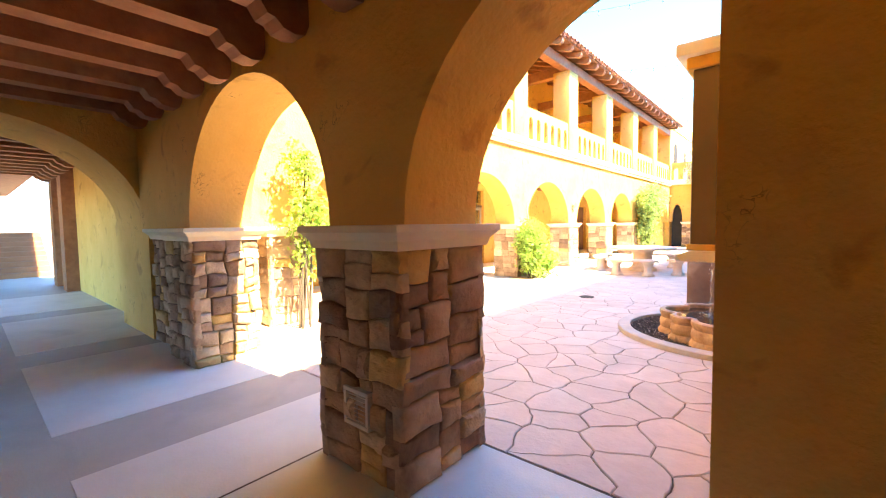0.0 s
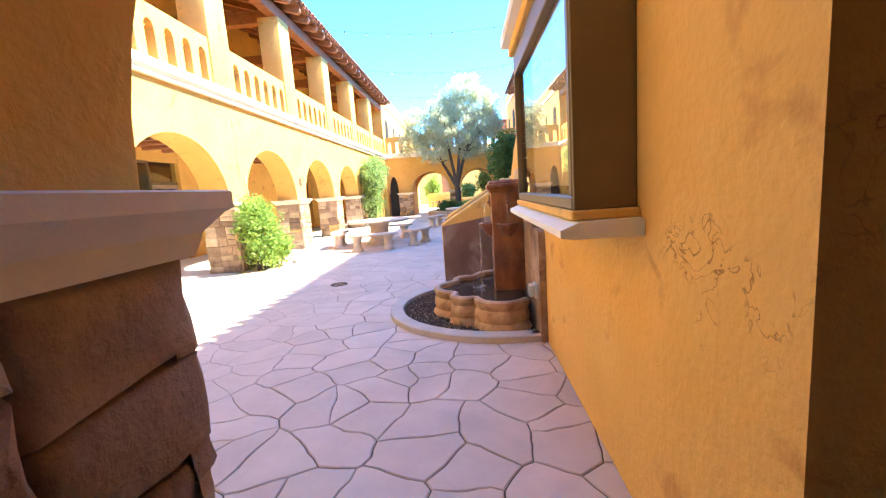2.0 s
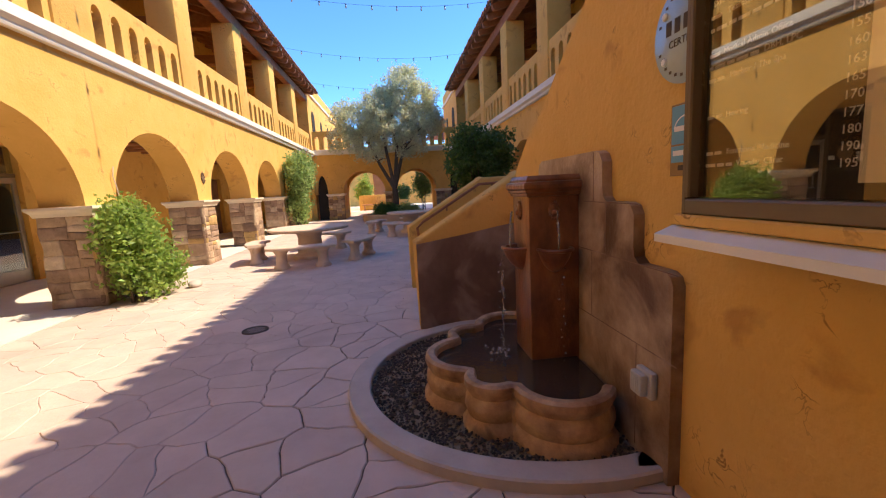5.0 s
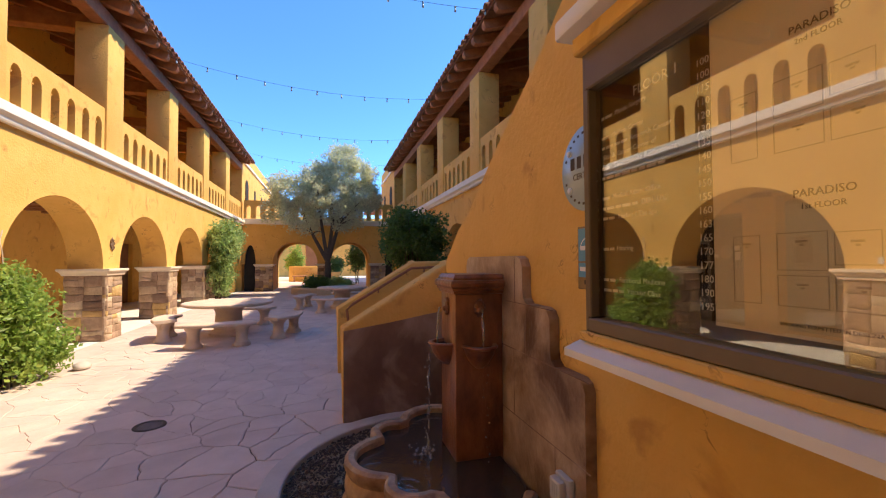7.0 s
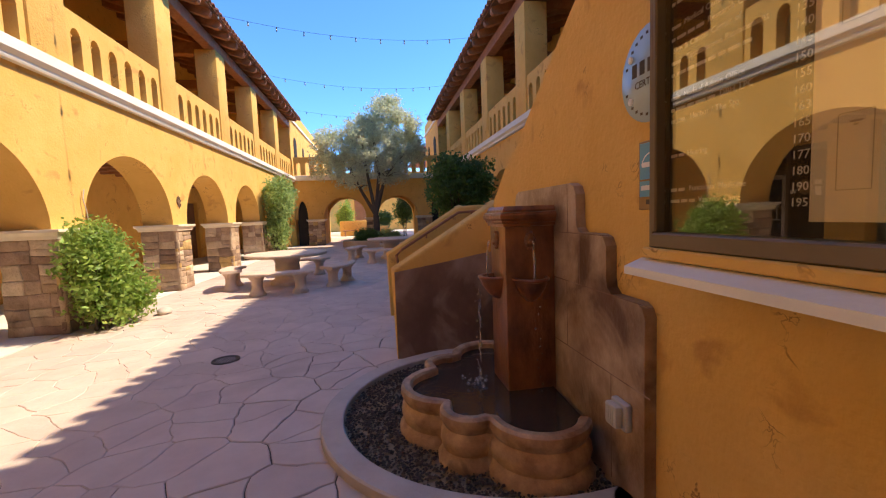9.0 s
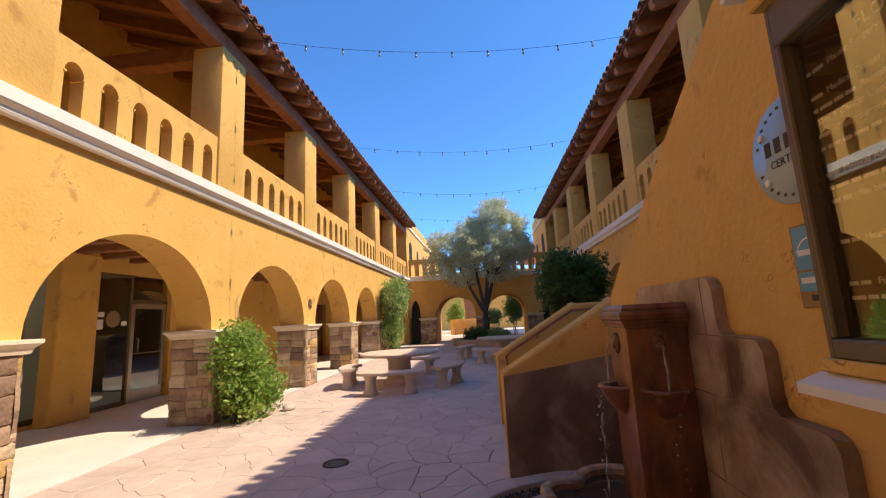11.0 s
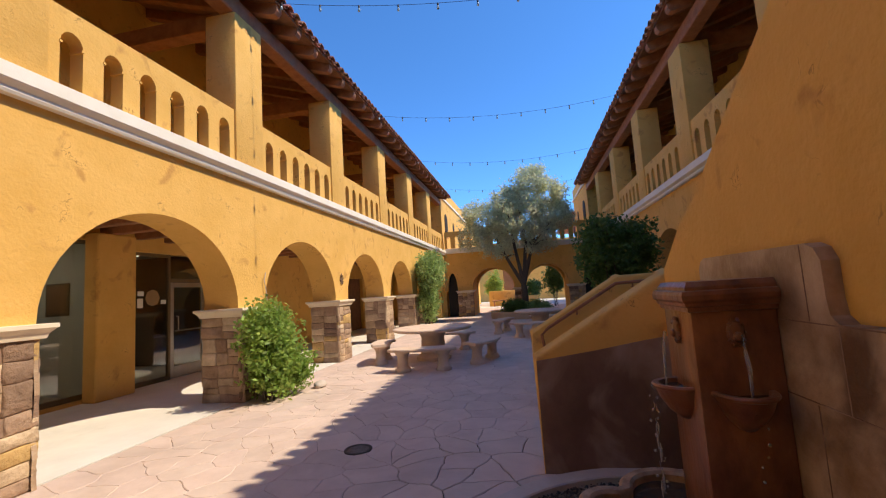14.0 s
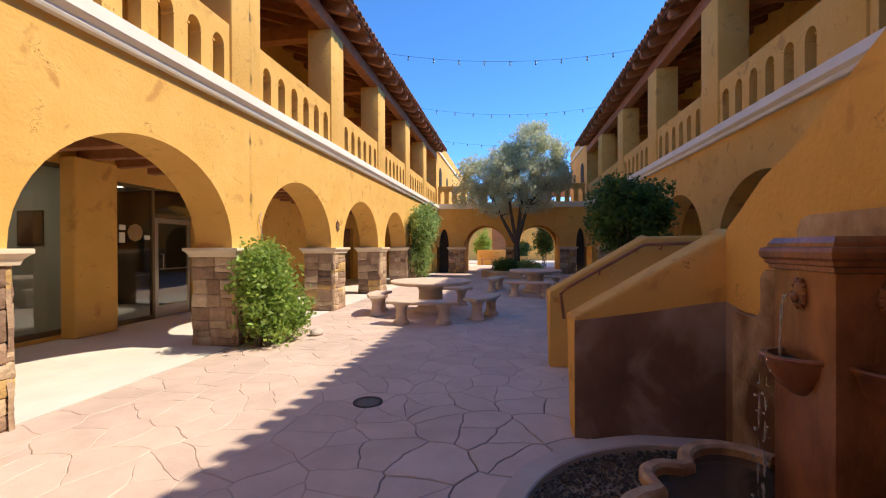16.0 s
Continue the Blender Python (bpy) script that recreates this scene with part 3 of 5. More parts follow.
structure("roof_south", boxed(-30, -3.0, 6.601, 6, 1.3, 6.75), M_DECK, "flat roof over the south range")

# ---- low wall with the notice case ----
rows = []
for y, z in ((1.6605, 4.6), (3.0, 4.6), (3.45, 4.45), (3.8, 4.05), (4.1, 3.55), (4.45, 3.1), (4.8, 2.86), (5.1, 2.69), (5.4, 2.51), (5.73, 2.30), (6.1, 2.06), (6.4, 1.93), (6.65, 1.75), (6.84, 1.62)):
    rows.append((y, 0.0, z))
structure("wall_notice", strip_wall(rows, along_y, BOARD_X, -0.38), M_STUCCO, "ochre stucco wall with a swept top beside the fountain")
structure("wall_notice_south", boxed(-0.69, 1.34, 0, 1.95, 1.66, 4.6), M_STUCCO, "ochre stucco return of the notice wall")

# ---- stair up to the east walk ----
def stair_wall(y0, y1, level_end, name):
    rows = [(-1.78, 0.0, 0.95), (-0.66, 0.0, 1.62), (level_end, 0.0, 1.65)]
    bm = strip_wall(rows, along_x, y0, y1)
    es = [e for e in bm.edges if abs(e.verts[0].co.z - e.verts[1].co.z) < 0.75 and min(v.co.z for v in e.verts) > 0.5]
    bmesh.ops.remove_doubles(bm, verts=bm.verts, dist=0.0004)
    es = [e for e in bm.edges if e.is_valid and min(v.co.z for v in e.verts) > 0.9]
    bmesh.ops.bevel(bm, geom=es, offset=0.045, segments=3, affect="EDGES", profile=0.5)
    return structure(name, bm, M_STUCCO, "ochre stucco wall that slopes with the stair", smooth=40)


stair_wall(6.842, 7.08, -0.40, "wall_stair_south")
stair_wall(8.78, 9.02, 1.85, "wall_stair_north")
structure("wall_stair_join", boxed(-0.678, 6.845, 0, -0.39, 8.779, 0.6), M_STUCCO, "ochre stucco side of the stair")
for k in range(4):
    structure("stair_step", boxed(-1.55 + 0.30 * k, 7.085, 0, -1.25 + 0.30 * k if k < 3 else 1.88, 8.775, 0.17 * (k + 1), 0.012), M_CONC, "concrete stair step")
# dark stain low on the stair wall
rows = [(-1.775, 0.0, 0.92), (-1.3, 0, 0.99), (-0.9, 0.0, 1.06), (-0.691, 0.0, 1.09)]
structure("wall_stair_wet_face", strip_wall(rows, along_x, 6.836, 6.84), M_STAIN, "dark damp lower face of the stair wall")

rows = [(6.18, 0.0, 0.55), (6.26, 0.0, 0.86), (6.42, 0.0, 1.0), (6.60, 0.0, 1.05), (6.835, 0.0, 1.09)]
structure("wall_notice_wet_face", strip_wall(rows, along_y, -0.694, -0.6905), M_STAIN, "dark damp corner of the notice wall")

# ---- the bridge at the far end ----
prof = arch_profile(XL - 0.3, XR + 0.3, CAP, BAND0 + 0.12, [(-6.30, -5.72, 1.05), (-4.85, -2.45, 1.24), (-1.75, 0.56, 1.24), (1.40, 1.86, 1.05)], 22)
structure("wall_bridge", strip_wall(prof, along_x, Y_END + 0.05, Y_END + 0.6), M_STUCCO, "ochre stucco bridge wall with two wide arches")
structure("wall_bridge_back", strip_wall(arch_profile(XL - 0.3, XR + 0.3, CAP, BAND0 + 0.12, [(-4.85, -2.45, 1.24), (-1.75, 0.56, 1.24)], 22), along_x, Y_END + 2.6, Y_END + 3.1), M_STUCCO, "ochre stucco back wall of the bridge with two wide arches")
for k, (a, b) in enumerate(((-5.72, -4.85), (-2.45, -1.75), (0.56, 1.40))):
    pillar(("bridge", k), a, Y_END, b, Y_END + 0.65, "stone-faced pier under the bridge arches")
    structure("wall_bridge_pier_back", boxed(a, Y_END + 2.6, 0, b, Y_END + 3.1, CAP - 0.002), M_STUCCO, "ochre pier under the bridge")
    structure("wall_bridge_jamb", boxed(a + 0.03, Y_END + 0.651, 0, b - 0.03, Y_END + 2.599, 3.29), M_STUCCO, "ochre stucco wall between the bridge passages")
# near-black panels fill the corner openings, standing for the shade inside them
for x0, x1 in ((-6.34, -5.73), (1.41, 1.88)):
    structure("doorway_bridge", boxed(x0, Y_END + 0.30, 0.005, x1, Y_END + 0.36, 2.6, 0.01), M_DARK, "nearly black panel standing for the shade in the bridge's corner doorway")
structure("ceiling_bridge", boxed(XL - 0.3, Y_END + 0.61, 3.3, XR + 0.3, Y_END + 2.59, 3.68), M_WOOD, "dark timber ceiling under the bridge")
structure("trim_band_bridge", boxed(XL, Y_END - 0.06, 3.702, XR, Y_END + 0.6, 3.99, 0.02, 2), M_BAND, "white moulded band across the bridge")
for a, b, n in ((XL + 0.02, -3.9, 5), (-3.6, -0.8, 6), (-0.5, XR - 0.02, 5)):
    rows = [(u, zb + 0.12, zt + 0.16) for u, zb, zt in balustrade(a, b, n)]
    structure("parapet_bridge", strip_wall(rows, along_x, Y_END + 0.05, Y_END + 0.25), M_STUCCO, "ochre stucco parapet of the bridge")
for a in (-3.895, -0.795):
    structure("wall_post_bridge", boxed(a, Y_END + 0.02, 3.991, a + 0.29, Y_END + 0.3, 5.1, 0.02), M_STUCCO, "short ochre post on the bridge")

# ---- ranges beyond the bridge ----
def far_range(x_face, side, y1, name):
    sx = x_face + side * 0.4
    structure("wall_" + name, boxed(min(x_face, sx), Y_END + 0.31, 0, max(x_face, sx), y1, 8.0), M_STUCCO, "tall ochre stucco wall of the range beyond the bridge")
    structure("trim_" + name, boxed(min(x_face - side * 0.08, x_face - side * 0.001), Y_END + 0.32, 7.2, max(x_face - side * 0.08, x_face - side * 0.001), y1, 7.34, 0.01), M_BAND, "pale cornice on the far wall")
    for y, w in ((28.8, 0.9), (31.6, 0.55), (34.4, 0.55)):
        bm = strip_wall([(y - w / 2, 4.9, 4.9 + 1.0)] + [(y + w / 2 * math.cos(math.pi * (1 - i / 12)), 4.9, 5.95 + w / 2 * math.sin(math.pi * i / 12)) for i in range(13)], along_y, x_face - side * 0.004, x_face - side * 0.03)
        structure("window_" + name, bm, M_DARK, "dark arched window in the far wall")


far_range(XL - 0.1, -1, 46, "far_west")
far_range(XR + 0.1, 1, 33.5, "far_east")
structure("roof_far_east", boxed(XR - 0.3, 33.5, 6.3, XR + 6, 45, 6.6, 0.1), M_TILE_FAR, "low tiled roof far beyond the bridge")
structure("floor_far_court", boxed(-14, 36.01, -0.034, 14, 70, 0.0), M_CONC, "sunlit paving beyond the bridge")
structure("wall_far_low", boxed(-4.9, 38.2, 0, -1.9, 38.5, 1.25, 0.04, 2), M_STUCCO, "low ochre stucco wall beyond the bridge")
structure("wall_far_low_step", boxed(-1.89, 38.21, 0, -0.9, 38.5, 0.75, 0.04, 2), M_STUCCO, "low ochre stucco wall beyond the bridge")
structure("wall_far_pier", boxed(-3.9, 44, 0, -2.2, 45, 4.5, 0.05), M_TERRA, "warm terracotta pier of the far building")
structure("wall_far_end", boxed(-12, 50, 0, 12, 50.6, 6.5), M_STUCCO, "ochre stucco building closing the far court")


# ---- shopfronts behind the west arcade ----
BX = -9.62
OPEN = [(6.75, 9.56, 0.06, 2.92), (10.22, 12.23, 0.0, 2.78), (20.6, 22.3, 0.0, 2.4), (25.0, 26.3, 0.0, 2.4), (3.2, 4.6, 0.0, 2.5)]
ys = 1.36
bm = bmesh.new()
for a, b, z0, z1 in sorted(OPEN):
    box(bm, BX - 0.25, ys, 0, BX, a, 3.3)
    box(bm, BX - 0.25, a, z1, BX, b, 3.3)
    if z0 > 0.01:
        box(bm, BX - 0.25, a, 0, BX, b, z0)
    ys = b
box(bm, BX - 0.25, ys, 0, BX, Y_END, 3.3)
structure("wall_west_back", bm, M_STUCCO, "ochre stucco back wall of the west arcade")
structure("wall_west_pier", boxed(BX + 0.001, 9.23, 0, BX + 0.30, 10.0, 3.02, 0.02), M_STUCCO, "ochre stucco pier between the shopfronts")
structure("wall_west_pier", boxed(BX + 0.001, 5.85, 0, BX + 0.30, 6.68, 3.02, 0.02), M_STUCCO, "ochre stucco pier between the shopfronts")
structure("wall_shop_back", boxed(-13.6, 1.36, 0, -13.4, Y_END, 3.3), M_WHITEWALL, "pale rear wall of the shops")
structure("floor_shop", boxed(-13.4, 1.36, 0.001, BX - 0.26, Y_END, 0.02), M_CONC, "polished shop floor")
structure("wall_shop_divider", boxed(-13.39, 9.62, 0.02, BX - 0.26, 9.75, 3.29), M_WHITEWALL, "white wall between two shops")
# the dimness deep in the shop is put into this wall's colour
structure("wall_shop_divider", boxed(-13.39, 13.0, 0.02, BX - 0.26, 13.15, 3.29), M_DARK, "shop end wall coloured nearly black for the dim interior")
structure("ceiling_shop", boxed(-13.4, 1.36, 3.0, BX - 0.26, Y_END, 3.04), M_WHITEWALL, "shop ceiling")


def window_frame(y0, y1, z0, z1, mat, name, label, mullions=()):
    ob = new(name)
    tagged(ob, label, kind="structure")
    for nm, a in (("frame_side", (y0, z0, y0 + 0.06, z1)), ("frame_side", (y1 - 0.06, z0, y1, z1)), ("frame_head", (y0 + 0.061, z1 - 0.07, y1 - 0.061, z1)), ("frame_sill", (y0 + 0.061, z0, y1 - 0.061, z0 + 0.09))):
        part(nm, boxed(BX - 0.16, a[0], a[1], BX - 0.08, a[2], a[3], 0.006), mat, ob)
    for m in mullions:
        part("mullion", boxed(BX - 0.16, m - 0.03, z0 + 0.091, BX - 0.08, m + 0.03, z1 - 0.071, 0.006), mat, ob)
    pane = part("pane", boxed(BX - 0.125, y0 + 0.061, z0 + 0.091, BX - 0.117, y1 - 0.061, z1 - 0.071), M_GLASS, ob)
    pane.visible_shadow = False
    return ob


window_frame(6.75, 9.56, 0.06, 2.92, M_BRONZE, "window_1", "tall shopfront window in a bronze frame", (7.95,))
window_frame(10.22, 11.19, 0.0, 2.78, M_BRONZE, "window_2", "narrow sidelight window beside the shop door")
door = new("door_1")
tagged(door, "closed glazed shop door in an aluminium frame", kind="structure")
for a in ((11.20, 0.01, 11.29, 2.15), (12.12, 0.01, 12.21, 2.15), (11.291, 2.04, 12.119, 2.15), (11.291, 0.01, 12.119, 0.27)):
    part("stile", boxed(BX - 0.14, a[0], a[1], BX - 0.09, a[2], a[3], 0.006), M_ALU, door)
part("pane", boxed(BX - 0.119, 11.291, 0.271, BX - 0.112, 12.119, 2.039), M_GLASS, door).visible_shadow = False
part("transom", boxed(BX - 0.15, 11.20, 2.16, BX - 0.08, 12.21, 2.24, 0.006), M_BRONZE, door)
part("transom_pane", boxed(BX - 0.119, 11.20, 2.245, BX - 0.112, 12.21, 2.77), M_GLASS, door).visible_shadow = False
bm = bmesh.new()
tube(bm, [(BX - 0.09, 11.35, 1.05), (BX - 0.03, 11.35, 1.06), (BX - 0.03, 11.35, 1.37), (BX - 0.09, 11.35, 1.38)], 0.012, 8)
part("handle", bm, M_ALU, door, "bright pull handle")
bm = bmesh.new()
tube(bm, [(BX - 0.07, 11.30, 1.05), (BX - 0.07, 12.12, 1.05)], 0.014, 8)
part("push_bar", bm, M_ALU, door)
for (a, b, z0, z1), n in ((OPEN[2], "door_2"), (OPEN[3], "door_3"), (OPEN[4], "door_4")):
    ob = structure(n, boxed(BX - 0.2, a + 0.01, 0.005, BX - 0.14, b - 0.01, z1 - 0.01, 0.01), M_DECK, "dark brown timber door in the arcade")
# things behind the glass
def sticker(y, z, w, h, mat, name, label):
    ob = new(name, to_mesh(name, boxed(BX - 0.1165, y - w / 2, z - h / 2, BX - 0.112, y + w / 2, z + h / 2)))
    finish(ob, mat)
    return tagged(ob, label, "sticker", "stickers on the shop glass")


sticker(10.47, 1.91, 0.14, 0.10, M_WHITE, "sticker", "small white paper notice on the glass")
sticker(10.46, 1.71, 0.13, 0.20, M_WHITE, "sticker", "white paper notice with dark print on the glass")
sticker(11.03, 1.72, 0.14, 0.09, M_WHITE, "sticker", "small white paper notice on the glass")
bm = bmesh.new()
lathe(bm, [(0.02, 0.0), (0.18, 0.0), (0.18, 0.004), (0.02, 0.004)], 0, 0, 8)
for v in bm.verts:
    x, y, z = v.co
    v.co = (BX - 0.1165 + z, 10.755 + x, 1.815 + y)
ob = new("emblem", to_mesh("emblem", bm))
finish(ob, surf("dull_gold_print", (0.36, 0.24, 0.12), None, 4, 0.6, 0))
tagged(ob, "dull gold star-shaped emblem on the glass", "sticker")
cab = thing("counter", "white reception counter behind the shop window", "counter")
part("body", boxed(-11.6, 7.0, 0.02, -11.0, 9.2, 1.0, 0.01), M_WHITEWALL, cab)
part("top", boxed(-11.65, 6.95, 1.001, -10.95, 9.25, 1.05, 0.008), M_WHITEWALL, cab, "white counter top")
pic = thing("picture", "dark framed picture on the white shop wall", "picture")
part("frame", boxed(-10.98, 9.585, 1.55, -10.43, 9.619, 2.18, 0.008), M_INK, pic)
part("canvas", boxed(-10.93, 9.578, 1.60, -10.48, 9.584, 2.13), M_DECK, pic, "dark brown picture surface")
bk = thing("basket", "woven straw basket standing inside the shop", "basket")
bm = bmesh.new()
lathe(bm, [(0.16, 0.02), (0.2, 0.3), (0.21, 0.6), (0.19, 0.6), (0.18, 0.3), (0.14, 0.06)], -10.35, 10.55, 16)
part("body", bm, surf("straw", (0.42, 0.28, 0.11), None, 30, 0.9, 0.6, 90), bk)

M_LAMP, _t, _b = node_mat("lit_lamp_panel")
_b.inputs["Emission Color"].default_value, _b.inputs["Emission Strength"].default_value = (1.0, 0.96, 0.88, 1), 3.0
for x, y in ((-10.7, 8.2), (-12.1, 8.2), (-11.4, 11.4)):
    lamp = thing("ceiling_light", "lit white strip light on the shop ceiling", "ceiling light", "strip lights in the shops")
    part("housing", boxed(x - 0.1, y - 0.62, 2.965, x + 0.1, y + 0.62, 2.999, 0.004), M_PLASTIC, lamp)
    part("diffuser", boxed(x - 0.08, y - 0.6, 2.95, x + 0.08, y + 0.6, 2.9645), M_LAMP, lamp, "glowing white diffuser")
for k, (y, w, h) in enumerate(((7.6, 0.28, 0.22), (8.25, 0.34, 0.12), (8.8, 0.22, 0.26))):
    tray = thing("counter_box", "small white box standing on the reception counter", "box", "boxes on the counter")
    part("body", boxed(-11.42, y, 1.0505, -11.15, y + w, 1.05 + h, 0.012, 2), M_WHITEWALL, tray)
    part("lid", boxed(-11.43, y - 0.008, 1.0505 + h, -11.14, y + w + 0.008, 1.075 + h, 0.006), M_PLASTIC, tray)

# ---- notice case on the low wall ----
case = thing("notice_case", "bronze framed glass notice case on the ochre wall", "notice board")
part("body", boxed(-0.80, 2.22, 1.3475, -0.692, 3.935, 2.46, 0.004), M_BRONZE, case)
part("side", boxed(-0.94, 2.20, 1.3475, -0.692, 2.219, 2.46, 0.003), M_BRONZE, case, "dark bronze side of the case")
part("side", boxed(-0.94, 3.936, 1.3475, -0.692, 3.955, 2.46, 0.003), M_BRONZE, case)
part("top_rail", boxed(-0.945, 2.2195, 2.31, -0.801, 3.9355, 2.459, 0.006), M_BRONZE, case)
part("bottom_rail", boxed(-0.945, 2.2195, 1.3475, -0.801, 3.9355, 1.403, 0.006), M_BRONZE, case)
part("stile", boxed(-0.945, 2.2195, 1.404, -0.88, 2.265, 2.309, 0.005), M_BRONZE, case)
part("stile", boxed(-0.945, 3.913, 1.404, -0.88, 3.9355, 2.309, 0.005), M_BRONZE, case)
part("letter_panel", boxed(-0.890, 2.27, 1.406, -0.8005, 3.912, 2.308), M_BLACK, case, "black letter panel with white lettering")
part("map_panel", boxed(-0.8935, 2.27, 1.446, -0.8905, 3.417, 2.308), M_BEIGE, case, "beige sheet with floor plans")
part("pane", boxed(-0.909, 2.266, 1.405, -0.903, 3.912, 2.308), M_BOARDGLASS, case, "reflective clear glass").visible_shadow = False

sill = thing("case_sill", "white topped ochre sill under the notice case", "sill")
bm = bmesh.new()
rows = ((-0.692, 1.238), (-0.965, 1.238), (-1.012, 1.247), (-1.012, 1.276), (-0.94, 1.304), (-0.692, 1.308))
r0 = [bm.verts.new((x, 2.13, z)) for x, z in rows]
r1 = [bm.verts.new((x, 4.0, z)) for x, z in rows]
for k in range(len(rows)):
    bm.faces.new((r0[k], r0[(k + 1) % len(rows)], r1[(k + 1) % len(rows)], r1[k]))
bm.faces.new(r0)
bm.faces.new(r1[::-1])
part("slab", bm, M_BAND, sill, smooth=20)
part("ledge", boxed(-0.958, 2.17, 1.3085, -0.692, 3.975, 1.347, 0.006), M_STUCCO, sill, "ochre stucco ledge")
hood = thing("case_hood", "ochre and white moulded hood over the notice case", "hood")
part("ledge", boxed(-0.975, 2.17, 2.4605, -0.692, 3.975, 2.535, 0.008), M_STUCCO, hood, "ochre stucco ledge")
part("slab", boxed(-1.03, 2.12, 2.5355, -0.692, 4.02, 2.62, 0.015, 2), M_BAND, hood, "white moulded slab")


def lettering(text, y, z, size, x, mat, parent, align="LEFT", roll=0.0):
    cu = bpy.data.curves.new("lettering", "FONT")
    cu.body, cu.size, cu.align_x, cu.extrude, cu.resolution_u = text, size, align, 0.0006, 2
    tmp = new("lettering", cu)
    me = bpy.data.meshes.new_from_object(tmp.evaluated_get(bpy.context.evaluated_depsgraph_get()))
    bpy.data.objects.remove(tmp)
    me.transform(Matrix(((0, 0, -1, x), (-1, 0, 0, y), (0, 1, 0, z), (0, 0, 0, 1))))
    ob = new("lettering", me)
    ob.parent = parent
    me.materials.clear()
    return finish(ob, mat)


LX, MX = -0.8909, -0.8944
lettering("FLOOR 1", 3.728, 2.215, 0.050, LX, M_WHITE, case)
numbers = "100 100 115 110 120 130 135 140 145 150 155 160 163 165 170 177 180 190 195".split()
for k, t in enumerate(numbers):
    lettering(t, 3.468, 2.197 - 0.0396 * k, 0.031, LX, M_WHITE, case)
# tenants: a bar where the name stands, then the plain words
names = {0: (0.07, "Plastic Surgery"), 2: (0.05, "Medical Center"), 3: (0.15, "Research Center"), 4: (0.0, "Skin & Cancer Center of"), 5: (0.06, "Testosterone Replacement"), 6: (0.33, ""), 8: (0.05, "Medical Admin Office"), 9: (0.20, "DBH, LPC"), 10: (0.08, "Harbor / The Spa"), 13: (0.07, "Hearing"), 16: (0.08, "Functional Medicine"), 17: (0.12, "Vascular Clinic")}
for k, (bar, t) in names.items():
    z = 2.180 - 0.0396 * k
    u = 0.0
    while u < bar - 0.012:
        w = min(0.024 + 0.013 * ((k * 7 + int(u * 100)) % 3), bar - u)
        part("name_bar", boxed(LX - 0.0006, 3.902 - u - w + 0.008, z + 0.001, LX + 0.0007, 3.902 - u, z + 0.012), M_WHITE, case)
        u += w
    if t:
        lettering(t, 3.895 - bar, z, 0.027, LX, M_WHITE, case)
for z, t in ((2.128, "2nd FLOOR"), (1.744, "1st FLOOR")):
    lettering("PARADISO", 3.148, z + 0.028, 0.026, MX, M_INK, case, "CENTER")
    lettering(t, 3.150, z, 0.019, MX, M_INK, case, "CENTER")


def floor_plan(z):
    """Thin ruled rooms of one storey with a small note in each."""
    rooms = ((3.288, 3.358, 0.0, 0.17), (3.142, 3.247, 0.085, 0.172), (3.142, 3.247, 0.0, 0.072), (3.05, 3.129, 0.098, 0.168), (3.035, 3.129, 0.0, 0.072), (2.93, 3.02, 0.0, 0.17), (2.82, 2.92, 0.08, 0.17), (2.82, 2.92, 0.0, 0.07))
    for y0, y1, a, c in rooms:
        for q in ((y0, a, y1, a + 0.002), (y0, c, y1, c + 0.002), (y0, a, y0 + 0.002, c), (y1, a, y1 + 0.002, c)):
            part("plan_line", boxed(MX - 0.0002, q[0], z + q[1], MX + 0.0008, q[2], z + q[3]), M_PLAN, case)
        for h in (0.0, 0.008):
            m = (y0 + y1) / 2
            part("plan_note", boxed(MX - 0.0002, m - 0.012 + h, z + c - 0.022 - h, MX + 0.0008, m + 0.012 - h, z + c - 0.017 - h), M_PLAN, case)


floor_plan(1.518)
floor_plan(1.885)
lettering("SMOKING PERMITTED IN DESIGNATED AREAS", 3.246, 1.472, 0.0125, MX, M_INK, case)

# ---- plaques beside the case ----
disc = thing("round_plaque", "round frosted glass plaque on steel studs", "plaque")
bm = bmesh.new()
lathe(bm, [(0.005, 0.0), (0.205, 0.0), (0.21, 0.003), (0.21, 0.009), (0.205, 0.012), (0.005, 0.012)], 0, 0, 40)
for v in bm.verts:
    x, y, z = v.co
    v.co = (-0.725 - z, 4.235 + x, 2.08 + y)
part("plate", bm, M_PLAQUE, disc)
for a in (35, 145, 215, 325):
    bm = bmesh.new()
    lathe(bm, [(0.017, 0.0), (0.017, 0.05), (0.012, 0.054)], 0, 0, 12)
    for v in bm.verts:
        x, y, z = v.co
        v.co = (-0.69 - z, 4.235 + 0.165 * math.cos(radians(a)) + x, 2.08 + 0.165 * math.sin(radians(a)) + y)
    part("stud", bm, M_WHITE, disc, "white stud")
lettering("CERTIFIED", 4.235, 2.03, 0.045, -0.7385, M_INK, disc, "CENTER")
for k in range(4):
    part("emblem_bar", boxed(-0.7380, 4.325 - 0.055 * k, 2.085, -0.7365, 4.36 - 0.055 * k, 2.145), M_INK, disc)
for k in range(26):
    a = radians(20 + 320 * k / 25)
    y, z = 4.235 + 0.175 * math.cos(a), 2.08 + 0.175 * math.sin(a)
    part("rim_mark", boxed(-0.7378, y - 0.008, z - 0.006, -0.7365, y + 0.008, z + 0.006), M_INK, disc)
pl = thing("square_plaque", "blue and bronze rectangular plaque on the ochre wall", "plaque")
